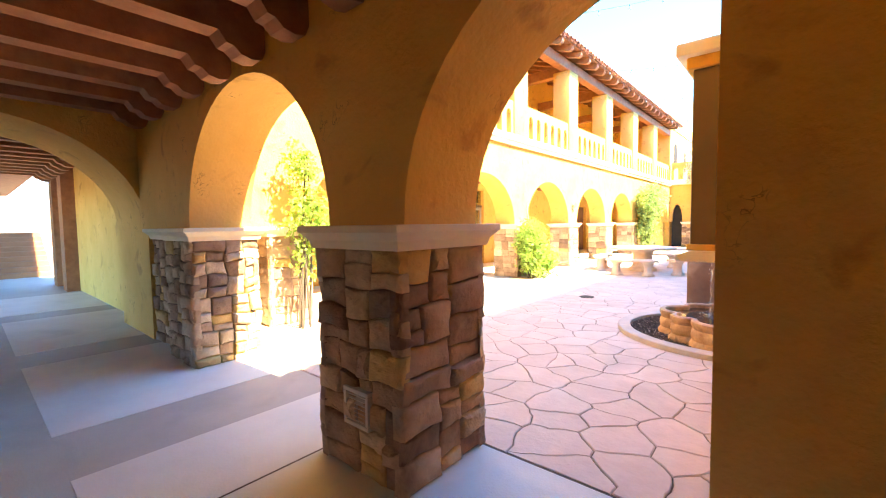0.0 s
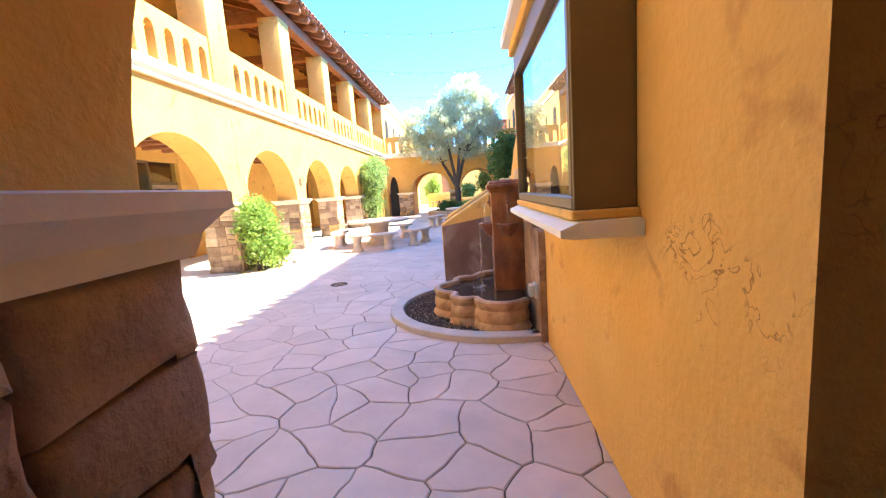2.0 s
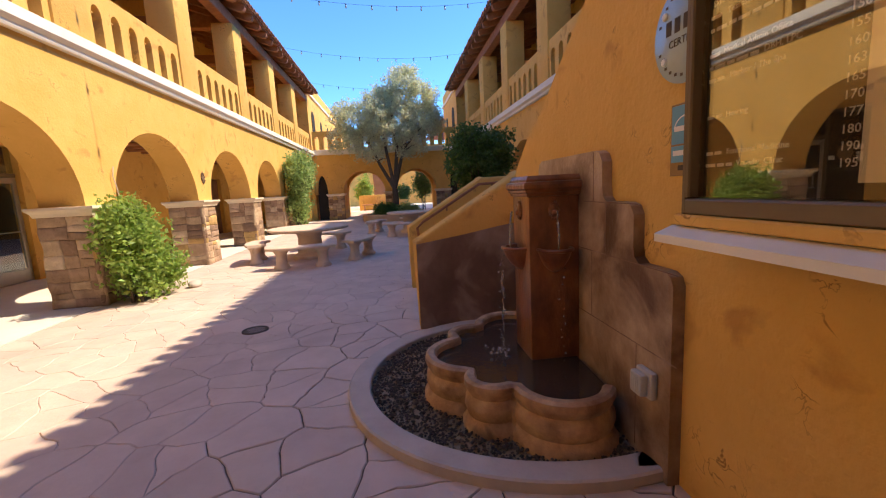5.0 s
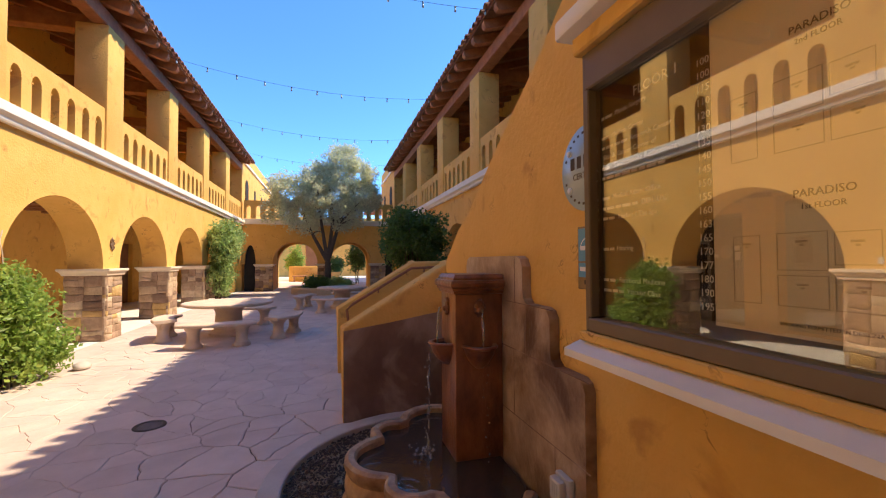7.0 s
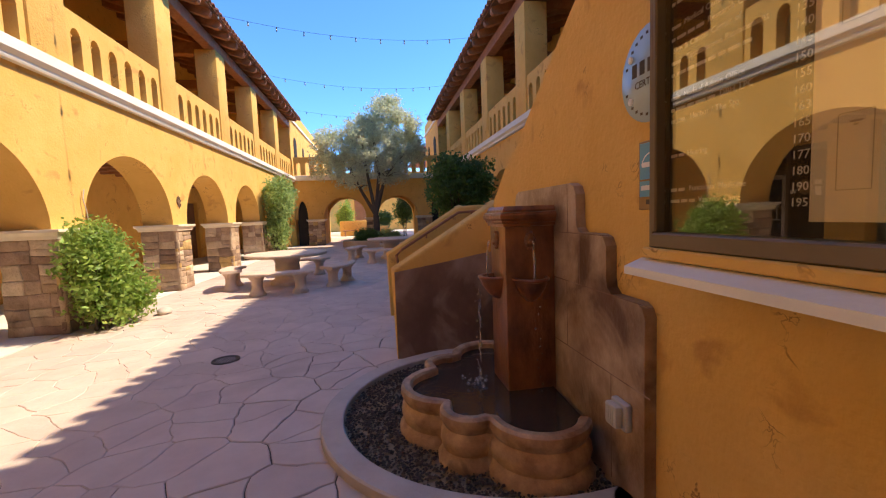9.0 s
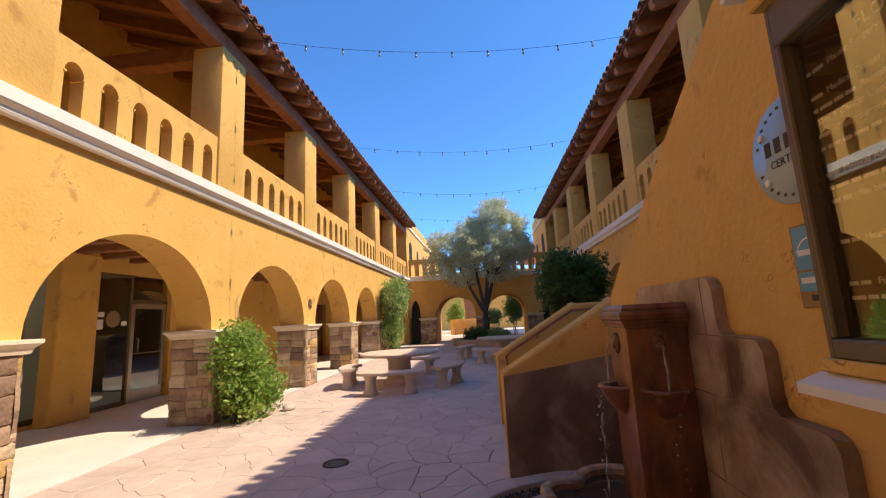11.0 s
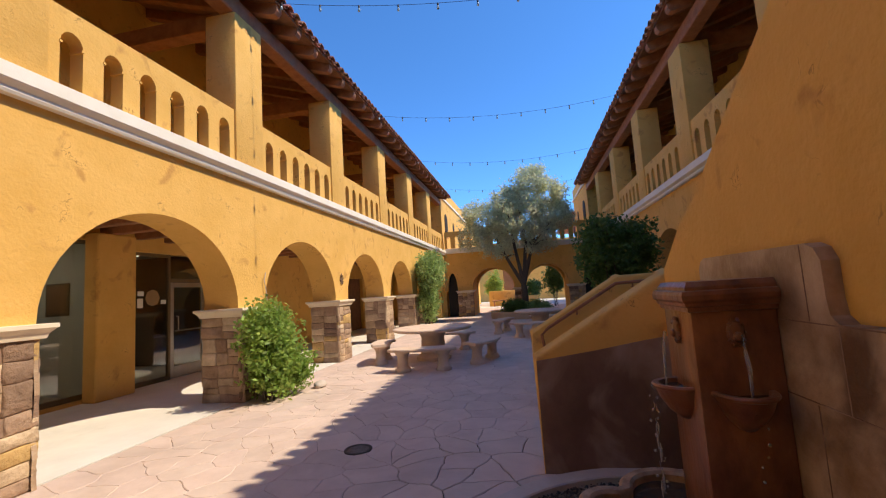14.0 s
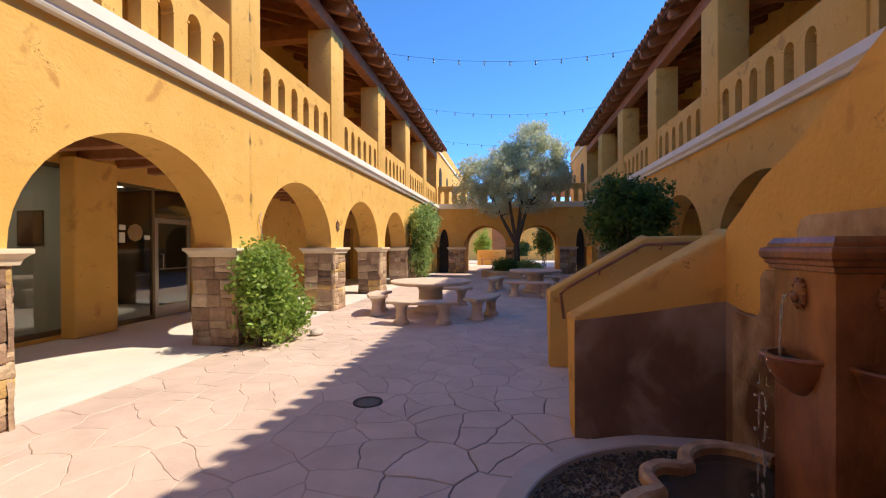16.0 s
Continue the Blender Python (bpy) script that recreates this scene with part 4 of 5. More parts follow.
part("plate", boxed(-0.700, 4.175, 1.484, -0.6895, 4.365, 1.799, 0.003), surf("warm_bronze_plate", (0.34, 0.21, 0.09), None, 8, 0.4, 0.05, 60, metal=0.5), pl)
part("blue_field", boxed(-0.7035, 4.187, 1.624, -0.6995, 4.353, 1.789, 0.001), M_BLUE, pl, "blue enamel field")
part("blue_strip", boxed(-0.7035, 4.187, 1.544, -0.6995, 4.353, 1.616, 0.001), M_BLUE, pl)
bm = bmesh.new()
for k in range(18):
    a0, a1 = radians(20 + 140 * k / 18), radians(20 + 140 * (k + 1) / 18)
    quad(bm, [(-0.7042, 4.270 + r * math.cos(a), 1.664 + r * math.sin(a) * 1.1) for a, r in ((a0, 0.068), (a1, 0.068), (a1, 0.074), (a0, 0.074))])
part("arc", bm, M_WHITE, pl)
for y0, y1, z in ((4.205, 4.335, 1.679), (4.200, 4.340, 1.574), (4.235, 4.305, 1.509)):
    part("text_bar", boxed(-0.7044, y0, z, -0.7025 if z > 1.524 else -0.699, y1, z + 0.022), M_WHITE if z > 1.524 else M_INK, pl)

# ---- wall fountain ----
def fountain():
    f = thing("wall_fountain", "brown stone wall fountain with water running into a lobed basin", "fountain", at=(-0.74, 5.45, 0))
    inv = Matrix.Translation((0.74, -5.45, 0))

    def fpart(name, bm, mat, label="", smooth=35, under=None):
        bm.transform(inv)
        return part(name, bm, mat, under or f, label, smooth)

    # stepped back panel
    rows = []
    out = [(4.245, 0.99), (4.265, 1.03), (4.305, 1.05), (4.515, 1.05), (4.555, 1.08), (4.565, 1.13), (4.565, 1.30), (4.595, 1.345), (4.645, 1.36), (4.845, 1.36), (4.885, 1.39), (4.895, 1.45), (4.895, 1.59), (4.925, 1.64), (4.975, 1.66)]
    full = out + [(10.87 - y, z) for y, z in reversed(out)]
    rows = [(y, 0.0, z) for y, z in full]
    bm = strip_wall(rows, along_y, -0.752, -0.6905)
    fpart("back_panel", bm, M_PANEL, "stained cement back panel with a stepped top", 30)
    # block seams
    for y0, y1, z in ((4.205, 6.575, 0.62), (4.205, 6.575, 1.045), (4.53, 6.25, 1.352)):
        fpart("seam", boxed(-0.7535, y0, z, -0.7515, y1, z + 0.005), M_STAIN)
    for y, z0, z1 in ((4.52, 0.05, 0.62), (5.02, 0.625, 1.04), (4.85, 1.05, 1.35), (5.0, 1.36, 1.655), (5.7, 0.625, 1.04), (5.9, 1.05, 1.35)):
        fpart("seam", boxed(-0.7535, y, z0, -0.7515, y + 0.005, z1), M_STAIN)
    # column
    fpart("column", boxed(-1.10, 5.20, 0.05, -0.7525, 5.56, 1.425, 0.012, 2), M_FOUNT, "dark wet stone column")
    bm = bmesh.new()
    rings = []
    for o, z in ((0.0, 1.398), (0.012, 1.402), (0.014, 1.42), (0.024, 1.426), (0.026, 1.44), (0.038, 1.452), (0.041, 1.475), (0.034, 1.492), (0.018, 1.497), (0.016, 1.512), (0.0, 1.535)):
        rings.append([bm.verts.new(p) for p in ((-1.10 - o, 5.20 - o, z), (-0.7524, 5.20 - o, z), (-0.7524, 5.56 + o, z), (-1.10 - o, 5.56 + o, z))])
    for a, b in zip(rings, rings[1:]):
        for k in range(4):
            bm.faces.new((a[k], a[(k + 1) % 4], b[(k + 1) % 4], b[k]))
    bm.faces.new(rings[-1])
    fpart("capital", bm, M_FOUNT, "moulded stone cap", 25)
    # spouts, bowls
    for pos, yaw in (((-1.10, 5.38, 0), 180), ((-0.93, 5.20, 0), -90), ((-0.93, 5.56, 0), 90)):
        turn = pose(*pos, 0, 0, yaw)
        bm = bmesh.new()
        for r, zz, s in ((0.036, 1.305, 1.6), (0.02, 1.29, 1.0)):
            vs = bmesh.ops.create_uvsphere(bm, u_segments=16, v_segments=10, radius=r)["verts"]
            for v in vs:
                v.co = (v.co.x * 0.7 + (0.0 if r > 0.03 else 0.025), v.co.y, v.co.z * s + zz)
        for k in range(10):
            a = 2 * math.pi * k / 10
            tube(bm, [(0.012, 0.028 * math.cos(a), 1.305 + 0.05 * math.sin(a)), (0.006, 0.038 * math.cos(a), 1.305 + 0.066 * math.sin(a))], [0.011, 0.007], 5)
        bm.transform(turn)
        fpart("spout_mask", bm, M_FOUNT, "small carved spout", 50)
        bm = bmesh.new()
        prof = [(0.008, 0.885), (0.03, 0.895), (0.066, 0.93), (0.098, 0.985), (0.112, 1.03), (0.124, 1.038), (0.127, 1.048), (0.122, 1.056), (0.10, 1.055), (0.09, 1.02), (0.05, 0.985), (0.005, 0.98)]
        seg, grid = 18, []
        for r, z in prof:
            grid.append([bm.verts.new((r * 1.15 * math.sin(math.pi * k / seg), r * math.cos(math.pi * k / seg), z)) for k in range(seg + 1)])
        for a, b in zip(grid, grid[1:]):
            for k in range(seg):
                bm.faces.new((a[k], a[k + 1], b[k + 1], b[k]))
        bm.transform(turn)
        bowl = fpart("bowl", bm, M_FOUNT, "wet half-round stone bowl", 40)
        bm = bmesh.new()
        c = bm.verts.new((0, 0, 1.035))
        rim = [bm.verts.new((0.092 * 1.15 * math.sin(math.pi * k / 16), 0.094 * math.cos(math.pi * k / 16), 1.035)) for k in range(17)]
        for k in range(16):
            bm.faces.new((c, rim[k], rim[k + 1]))
        bm.transform(turn)
        fpart("bowl_water", bm, M_WATER, "water brimming in the bowl", under=bowl)
        rnd = random.Random(int(yaw) + 500)
        bm = bmesh.new()
        pts = [(0.06 + 0.02 * (1 - (k / 6 - 1) ** 2), rnd.uniform(-0.003, 0.003), 1.30 - 0.265 * (k / 6) ** 1.6) for k in range(7)]
        tube(bm, pts, [0.006 + rnd.uniform(-0.002, 0.003) for _ in pts], 6)
        for off in ((0.153, 0.02), (0.148, -0.03)) if yaw == 180 else ((0.142, 0.0),):
            z = 1.05
            x, y = off[0] - 0.012, off[1]
            run = []
            while z > 0.27:
                run.append((x + 0.014 * (1.05 - z), y + rnd.uniform(-0.006, 0.006), z))
                z -= rnd.uniform(0.018, 0.04)
            if yaw == 180:
                k = 0
                while k < len(run) - 2:
                    seg_run = run[k:k + rnd.randint(2, 5)]
                    if len(seg_run) > 1:
                        tube(bm, seg_run, [0.0015] + [rnd.uniform(0.003, 0.0075) for _ in seg_run[2:]] + [0.0015], 6)
                    k += len(seg_run) + (rnd.random() < 0.4)
            for p in run[::2]:
                vs = bmesh.ops.create_icosphere(bm, subdivisions=1, radius=rnd.uniform(0.004, 0.008))["verts"]
                bmesh.ops.translate(bm, verts=vs, vec=(p[0] + rnd.uniform(-0.025, 0.025), p[1] + rnd.uniform(-0.025, 0.025), p[2]))
        bm.transform(turn)
        tagged(fpart("water_jet", bm, M_JET, "thin falling water", 60), kind="stuff")
    # lobed basin
    lobes = [(-1.50, 5.34, 0.325), (-1.43, 4.94, 0.185), (-1.06, 4.78, 0.298), (-1.43, 5.74, 0.185), (-1.06, 5.90, 0.298), (-0.98, 5.34, 0.60)]
    cx, cy = -0.775, 5.34
    plan = []
    for k in range(161):
        th = math.radians(92 + 176 * k / 160)
        dx, dy = math.cos(th), math.sin(th)
        best = 0.0
        for lx, ly, r in lobes:
            b = dx * (lx - cx) + dy * (ly - cy)
            d2 = (lx - cx) ** 2 + (ly - cy) ** 2 - b * b
            if d2 < r * r:
                best = max(best, b + math.sqrt(r * r - d2))
        plan.append((min(cx + dx * best, -0.756), cy + dy * best))
    bm = bmesh.new()
    sweep_ring(bm, plan, [(-0.10, 0.06), (-0.075, 0.27), (-0.075, 0.315), (-0.06, 0.332), (-0.02, 0.335), (0.0, 0.32), (0.004, 0.285), (-0.012, 0.25), (-0.022, 0.23), (-0.004, 0.20), (0.002, 0.15), (-0.012, 0.10), (0.0, 0.075), (0.02, 0.05), (0.02, 0.0)], closed=False)
    fpart("basin", bm, M_BASIN, "weathered lobed stone basin", 40)
    bm = bmesh.new()
    c = bm.verts.new((-0.77, 5.34, 0.275))
    rim = [bm.verts.new((cx + (x - cx) * 0.93, cy + (y - cy) * 0.93, 0.275)) for x, y in plan]
    for a, b in zip(rim, rim[1:]):
        bm.faces.new((c, a, b))
    fpart("basin_water", bm, M_WATER, "rippled water in the basin")
    bm = bmesh.new()
    rnd = random.Random(4)
    for k in range(26):
        vs = bmesh.ops.create_icosphere(bm, subdivisions=1, radius=rnd.uniform(0.005, 0.014))["verts"]
        bmesh.ops.translate(bm, verts=vs, vec=(-1.28 + rnd.gauss(0, 0.04), 5.38 + rnd.gauss(0, 0.05), 0.28 + rnd.uniform(0, 0.025)))
    tagged(fpart("splash", bm, M_JET, "splashing drops", 60), kind="stuff")
    return f


fountain()
so = thing("outlet_box", "grey white weatherproof outlet box on the fountain panel", "outlet")
part("body", boxed(-0.79, 4.335, 0.395, -0.7525, 4.465, 0.535, 0.01, 2), M_PLASTIC, so)
part("cover", boxed(-0.835, 4.35, 0.41, -0.7905, 4.45, 0.525, 0.014, 2), M_PLASTIC, so, "hinged plastic cover")
for k in range(4):
    part("rib", boxed(-0.838, 4.37 + k * 0.018, 0.425, -0.8345, 4.378 + k * 0.018, 0.51), M_PLASTIC, so)

# curb and gravel bed round the basin
bed = [(-0.98 + 1.42 * math.cos(radians(a)) * 1.0, 5.56 + 1.30 * math.sin(radians(a))) for a in range(72, 291, 4)]
bed = [(max(min(x, -0.70), -9), min(y, 6.828)) for x, y in bed]
bm = bmesh.new()
sweep_ring(bm, bed, [(-0.16, -0.03), (-0.16, 0.055), (-0.15, 0.065), (-0.012, 0.065), (0.0, 0.055), (0.0, -0.03)], closed=False)
structure("kerb_fountain", bm, M_CURB, "pale concrete curb round the gravel bed")
bm = bmesh.new()
c = bm.verts.new((-0.70, 5.5, 0.005))
rim = [bm.verts.new((x + 0.08, y, 0.005)) for x, y in bed]
for a, b in zip(rim, rim[1:]):
    bm.faces.new((c, a, b))
structure("gravel_base", bm, M_MORTAR, "dark soil under the gravel")
BED = bed

# ---- tables and benches ----
def round_table(x, y, r, label):
    t = thing("round_table", label, "table", "cast concrete tables", (x, y, 0))
    bm = bmesh.new()
    lathe(bm, [(0.02, 0.665), (r - 0.06, 0.665), (r - 0.015, 0.68), (r, 0.70), (r, 0.725), (r - 0.02, 0.74), (0.02, 0.742)], 0, 0, 48)
    part("tabletop", bm, M_TABLE, t, smooth=30)
    bm = bmesh.new()
    lathe(bm, [(0.40, 0.0), (0.40, 0.07), (0.36, 0.10), (0.30, 0.14), (0.28, 0.30), (0.27, 0.50), (0.31, 0.60), (0.38, 0.64), (0.38, 0.664)], 0, 0, 28)
    part("pedestal", bm, M_TABLE, t, smooth=40)
    return t


def curved_bench(x, y, r, ang, span, label):
    b = thing("curved_bench", label, "bench", "cast concrete benches", (x + r * math.cos(radians(ang)), y + r * math.sin(radians(ang)), 0))
    m = pose(-r * math.cos(radians(ang)), -r * math.sin(radians(ang)), 0)
    n = 18
    line = [(r * math.cos(radians(ang - span / 2 + span * k / n)), r * math.sin(radians(ang - span / 2 + span * k / n))) for k in range(n + 1)]
    bm = bmesh.new()
    rings = sweep_ring(bm, line, [(-0.19, 0.395), (0.19, 0.395), (0.205, 0.41), (0.205, 0.44), (0.19, 0.455), (-0.19, 0.455), (-0.205, 0.44), (-0.205, 0.41), (-0.19, 0.395)], closed=False)
    bm.faces.new([v for v in rings[0][:-1]])
    bm.faces.new([v for v in rings[-1][:-1]][::-1])
    bm.transform(m)
    part("seat", bm, M_TABLE, b, smooth=40)
    for s in (-0.33, 0.33):
        a = radians(ang + span * s)
        bm = bmesh.new()
        lathe(bm, [(0.165, 0.0), (0.165, 0.04), (0.14, 0.07), (0.115, 0.10), (0.105, 0.2), (0.11, 0.30), (0.15, 0.36), (0.165, 0.394)], r * math.cos(a), r * math.sin(a), 20)
        bm.transform(m)
        part("leg", bm, M_TABLE, b, smooth=40)
    return b


round_table(-4.06, 12.82, 0.93, "round sand-coloured cast concrete table in the sun")
for a, radius in ((-86, 1.47), (190, 1.24), (-19, 1.38), (84, 1.45)):
    curved_bench(-4.06, 12.82, radius, a, 50, "curved sand-coloured cast concrete bench beside the round table")
round_table(-1.42, 17.5, 0.85, "round cast concrete table in the shade")
for a in (-100, 165, -20, 75):
    curved_bench(-1.42, 17.5, 1.42, a, 58, "curved cast concrete bench in the shade")

# ---- drain ----
dr = thing("floor_drain", "dark round iron drain cover in the paving", "drain", at=(-3.64, 7.32, 0))
bm = bmesh.new()
lathe(bm, [(0.115, -0.012), (0.115, 0.004), (0.14, 0.006), (0.145, 0.0), (0.145, -0.012)], 0, 0, 28, cap_top=False)
part("ring", bm, M_IRON, dr)
for k in range(-4, 5):
    h = math.sqrt(max(0.0, 0.114 ** 2 - (k * 0.026) ** 2))
    part("bar", boxed(k * 0.026 - 0.007, -h, -0.008, k * 0.026 + 0.007, h, 0.003), M_IRON, dr)

# ---- string lights over the court ----
def string_light(y0, y1):
    s = thing("string_light", "dark cable with small clear bulbs slung across the court", "string lights", "string lights over the court")
    a, b = Vector((XL + 0.34, y0, 7.06)), Vector((XR - 0.34, y1, 7.06))
    pts = []
    for k in range(33):
        f = k / 32
        p = a.lerp(b, f)
        p.z -= 0.34 * 4 * f * (1 - f)
        pts.append(p)
    bm = bmesh.new()
    tube(bm, pts, 0.004, 5)
    part("cable", bm, M_IRON, s)
    for k in range(11):
        p = pts[1 + 3 * k]
        bm = bmesh.new()
        lathe(bm, [(0.016, p.z - 0.05), (0.018, p.z - 0.01), (0.012, p.z + 0.005)], p.x, p.y, 8)
        sock = part("socket", bm, M_IRON, s)
        bm = bmesh.new()
        lathe(bm, [(0.006, p.z - 0.125), (0.022, p.z - 0.11), (0.027, p.z - 0.09), (0.02, p.z - 0.065), (0.014, p.z - 0.05)], p.x, p.y, 8, cap_bottom=True)
        part("bulb", bm, M_PLAQUE, sock, "clear glass bulb", 60)


for y0, y1 in ((9.6, 10.7), (14.8, 15.8), (19.5, 20.6), (24.6, 25.6)):
    string_light(y0, y1)

# ---- small fixtures ----
M_RUST = surf("rusty_cast_iron", (0.26, 0.16, 0.095), (0.15, 0.09, 0.055), 14.0, 0.6, 0.3, 60, metal=0.3)


def sconce(x, y, z):
    s = thing("wall_ornament", "small rusty cast iron medallion on the arcade wall", "ornament", at=(x, y, z))
    bm = bmesh.new()
    lathe(bm, [(0.02, 0.0), (0.085, 0.0), (0.07, 0.02), (0.02, 0.03)], 0, 0, 8)
    bm.transform(Matrix.Rotation(radians(90), 4, "Y"))
    part("boss", bm, M_RUST, s)
    for k in range(8):
        bm = bmesh.new()
        a = radians(45 * k)
        tube(bm, [(0.012, 0.04 * math.cos(a), 0.05 * math.sin(a)), (0.02, 0.075 * math.cos(a + 0.3), 0.11 * math.sin(a + 0.3)), (0.012, 0.09 * math.cos(a), 0.15 * math.sin(a))], [0.014, 0.02, 0.008], 6)
        part("arm", bm, M_RUST, s)


sconce(XL - 0.048, PIERS[3] + 0.33, 2.02)
v = thing("wall_vent", "small white louvred vent in the stone pillar", "vent")
part("frame", boxed(-2.485, 0.565, 0.30, -2.255, 0.612, 0.325, 0.003), M_PLASTIC, v)
part("frame", boxed(-2.485, 0.565, 0.505, -2.255, 0.612, 0.53, 0.003), M_PLASTIC, v)
part("frame", boxed(-2.485, 0.565, 0.3255, -2.46, 0.612, 0.5045, 0.003), M_PLASTIC, v)
part("frame", boxed(-2.28, 0.565, 0.3255, -2.255, 0.612, 0.5045, 0.003), M_PLASTIC, v)
for k in range(7):
    bm = boxed(-2.459, -0.012, -0.003, -2.281, 0.012, 0.003)
    bm.transform(Matrix.Translation((0, 0.59, 0.34 + 0.025 * k)) @ Matrix.Rotation(radians(35), 4, "X"))
    part("slat", bm, M_PLASTIC, v)
rail = thing("handrail", "thin brown metal stair handrail", "handrail")
bm = bmesh.new()
tube(bm, [(-1.62, 8.70, 0.62), (-1.66, 8.70, 0.92), (-1.58, 8.70, 1.0), (-0.70, 8.70, 1.52), (0.6, 8.70, 1.56)], 0.02, 8)
part("rail", bm, M_WOOD, rail)
for x, z in ((-1.2, 1.22), (-0.5, 1.53), (0.3, 1.55)):
    bm = bmesh.new()
    tube(bm, [(x, 8.70, z), (x, 8.72, z - 0.06), (x, 8.781, z - 0.06)], 0.01, 6)
    part("bracket", bm, M_WOOD, rail)
# steps and light at the west end of the corridor
for k in range(9):
    structure("stair_far_step", boxed(-19.4 - 0.32 * k, -2.6, 0, -19.08 - 0.32 * k, 1.0, 0.16 * (k + 1), 0.01), M_TERRA, "reddish far stair step")
structure("wall_far_west", boxed(-40, -8, 0, -39.5, 8, 3.0), M_PRECAST, "pale distant wall beyond the corridor")

lan = thing("wall_lantern", "dark framed lantern with white glass on the arcade pier", "lantern", at=(BX + 0.30, 6.36, 2.28))
part("glass", boxed(0.03, -0.12, 0.02, 0.17, 0.12, 0.27, 0.006), M_WHITE, lan, "milky white glass")
part("top", boxed(0.001, -0.145, 0.271, 0.20, 0.145, 0.31, 0.01), M_IRON, lan)
part("base", boxed(0.001, -0.135, -0.012, 0.19, 0.135, 0.019, 0.006), M_IRON, lan)
part("back_plate", boxed(0.0, -0.06, 0.02, 0.028, 0.06, 0.27), M_IRON, lan)
for y in (-0.125, 0.117):
    part("bar", boxed(0.165, y, 0.02, 0.175, y + 0.008, 0.27), M_IRON, lan)
part("bar", boxed(0.171, -0.116, 0.14, 0.176, 0.116, 0.148), M_IRON, lan)
wp = thing("wall_plate", "small cream cover plate on the arcade wall", "cover plate", at=(XL - 0.05, 5.94, 1.56))
part("plate", boxed(0.0, -0.03, 0.0, 0.008, 0.03, 0.085, 0.003), M_PRECAST, wp)
rk = thing("garden_stone", "pale rounded stone on the paving by the shrub", "stone", at=(-5.55, 10.15, 0.0))
bm = bmesh.new()
bmesh.ops.create_icosphere(bm, subdivisions=2, radius=0.11)
for v in bm.verts:
    q = 1 + 0.25 * noise.noise(v.co * 9)
    v.co = (v.co.x * q, v.co.y * q * 1.3, max(v.co.z * q * 0.6, -0.05) + 0.05)
part("body", bm, M_CURB, rk, smooth=60)
wire = thing("hanging_wire", "thin pale wire hanging at the arch jamb", "wire")
bm = bmesh.new()
tube(bm, [(XL - 0.02, 9.86, 2.1), (XL - 0.01, 9.80, 1.95), (XL + 0.0, 9.84, 1.75), (XL + 0.0, 9.86, 1.505)], 0.008, 5)
part("strand", bm, M_CURB, wire)


# ---- plants ----
def leaf_object(name, pts, size, mat, parent, seed, droop=0.2, slim=0.42, label=""):
    """One mesh of many small folded leaves at the given places."""
    rng = np.random.default_rng(seed)
    n = len(pts)
    a = rng.normal(size=(n, 3))
    a[:, 2] -= droop
    a /= np.linalg.norm(a, axis=1)[:, None]
    b = np.cross(a, rng.normal(size=(n, 3)))
    b /= np.linalg.norm(b, axis=1)[:, None]
    c = np.cross(a, b)
    s = (size * rng.uniform(0.6, 1.3, n))[:, None]
    base, tip = pts - a * s * 0.5, pts + a * s * 0.5
    l = pts + b * s * slim * 0.5 + c * s * 0.08
    r = pts - b * s * slim * 0.5 + c * s * 0.08
    verts = np.stack([base, l, tip, r], axis=1).reshape(-1, 3)
    idx = np.arange(n) * 4
    faces = np.concatenate([np.stack([idx, idx + 1, idx + 2], 1), np.stack([idx, idx + 2, idx + 3], 1)])
    me = bpy.data.meshes.new(name)
    me.from_pydata(verts.tolist(), [], faces.tolist())
    ob = new(name, me)
    ob.parent = parent
    finish(ob, mat)
    return tagged(ob, label)


def cloud(blobs, clumps, per, spread, seed, shell=0.55):
    """Leaf places: clumps strewn in ellipsoids (x, y, z, rx, ry, rz), denser towards their skin."""
    rng = np.random.default_rng(seed)
    vol = np.array([b[3] * b[4] * b[5] for b in blobs])
    which = rng.choice(len(blobs), clumps, p=vol / vol.sum())
    d = rng.normal(size=(clumps, 3))
    d /= np.linalg.norm(d, axis=1)[:, None]
    rad = (shell + (1 - shell) * rng.random(clumps)) * rng.uniform(0.8, 1.12, clumps)
    bl = np.array(blobs)[which]
    cen = bl[:, :3] + d * rad[:, None] * bl[:, 3:]
    pts = np.repeat(cen, per, axis=0) + rng.normal(size=(clumps * per, 3)) * spread
    return pts[pts[:, 2] > 0.02]


def tree_limbs(bm, base, heads, r0, rnd, split):
    fork = Vector(base) + Vector((0.03, 0, split))
    tube(bm, [base, Vector(base).lerp(fork, 0.5) + Vector((0.04, 0.02, 0)), fork], [r0, r0 * 0.82, r0 * 0.75], 10)
    for h in heads:
        h = Vector(h)
        m1 = fork.lerp(h, 0.4) + Vector((rnd.uniform(-0.15, 0.15), rnd.uniform(-0.15, 0.15), 0.1))
        m2 = fork.lerp(h, 0.75) + Vector((rnd.uniform(-0.15, 0.15), rnd.uniform(-0.15, 0.15), 0.1))
        tube(bm, [fork, m1, m2, h], [r0 * 0.55, r0 * 0.4, r0 * 0.26, r0 * 0.1], 8)
        for k in range(5):
            t = m1.lerp(h, rnd.random())
            e = t + Vector((rnd.uniform(-0.9, 0.9), rnd.uniform(-0.6, 0.6), rnd.uniform(0.1, 0.9)))
            tube(bm, [t, t.lerp(e, 0.5) + Vector((0, 0, 0.08)), e], [r0 * 0.2, r0 * 0.13, r0 * 0.05], 6)


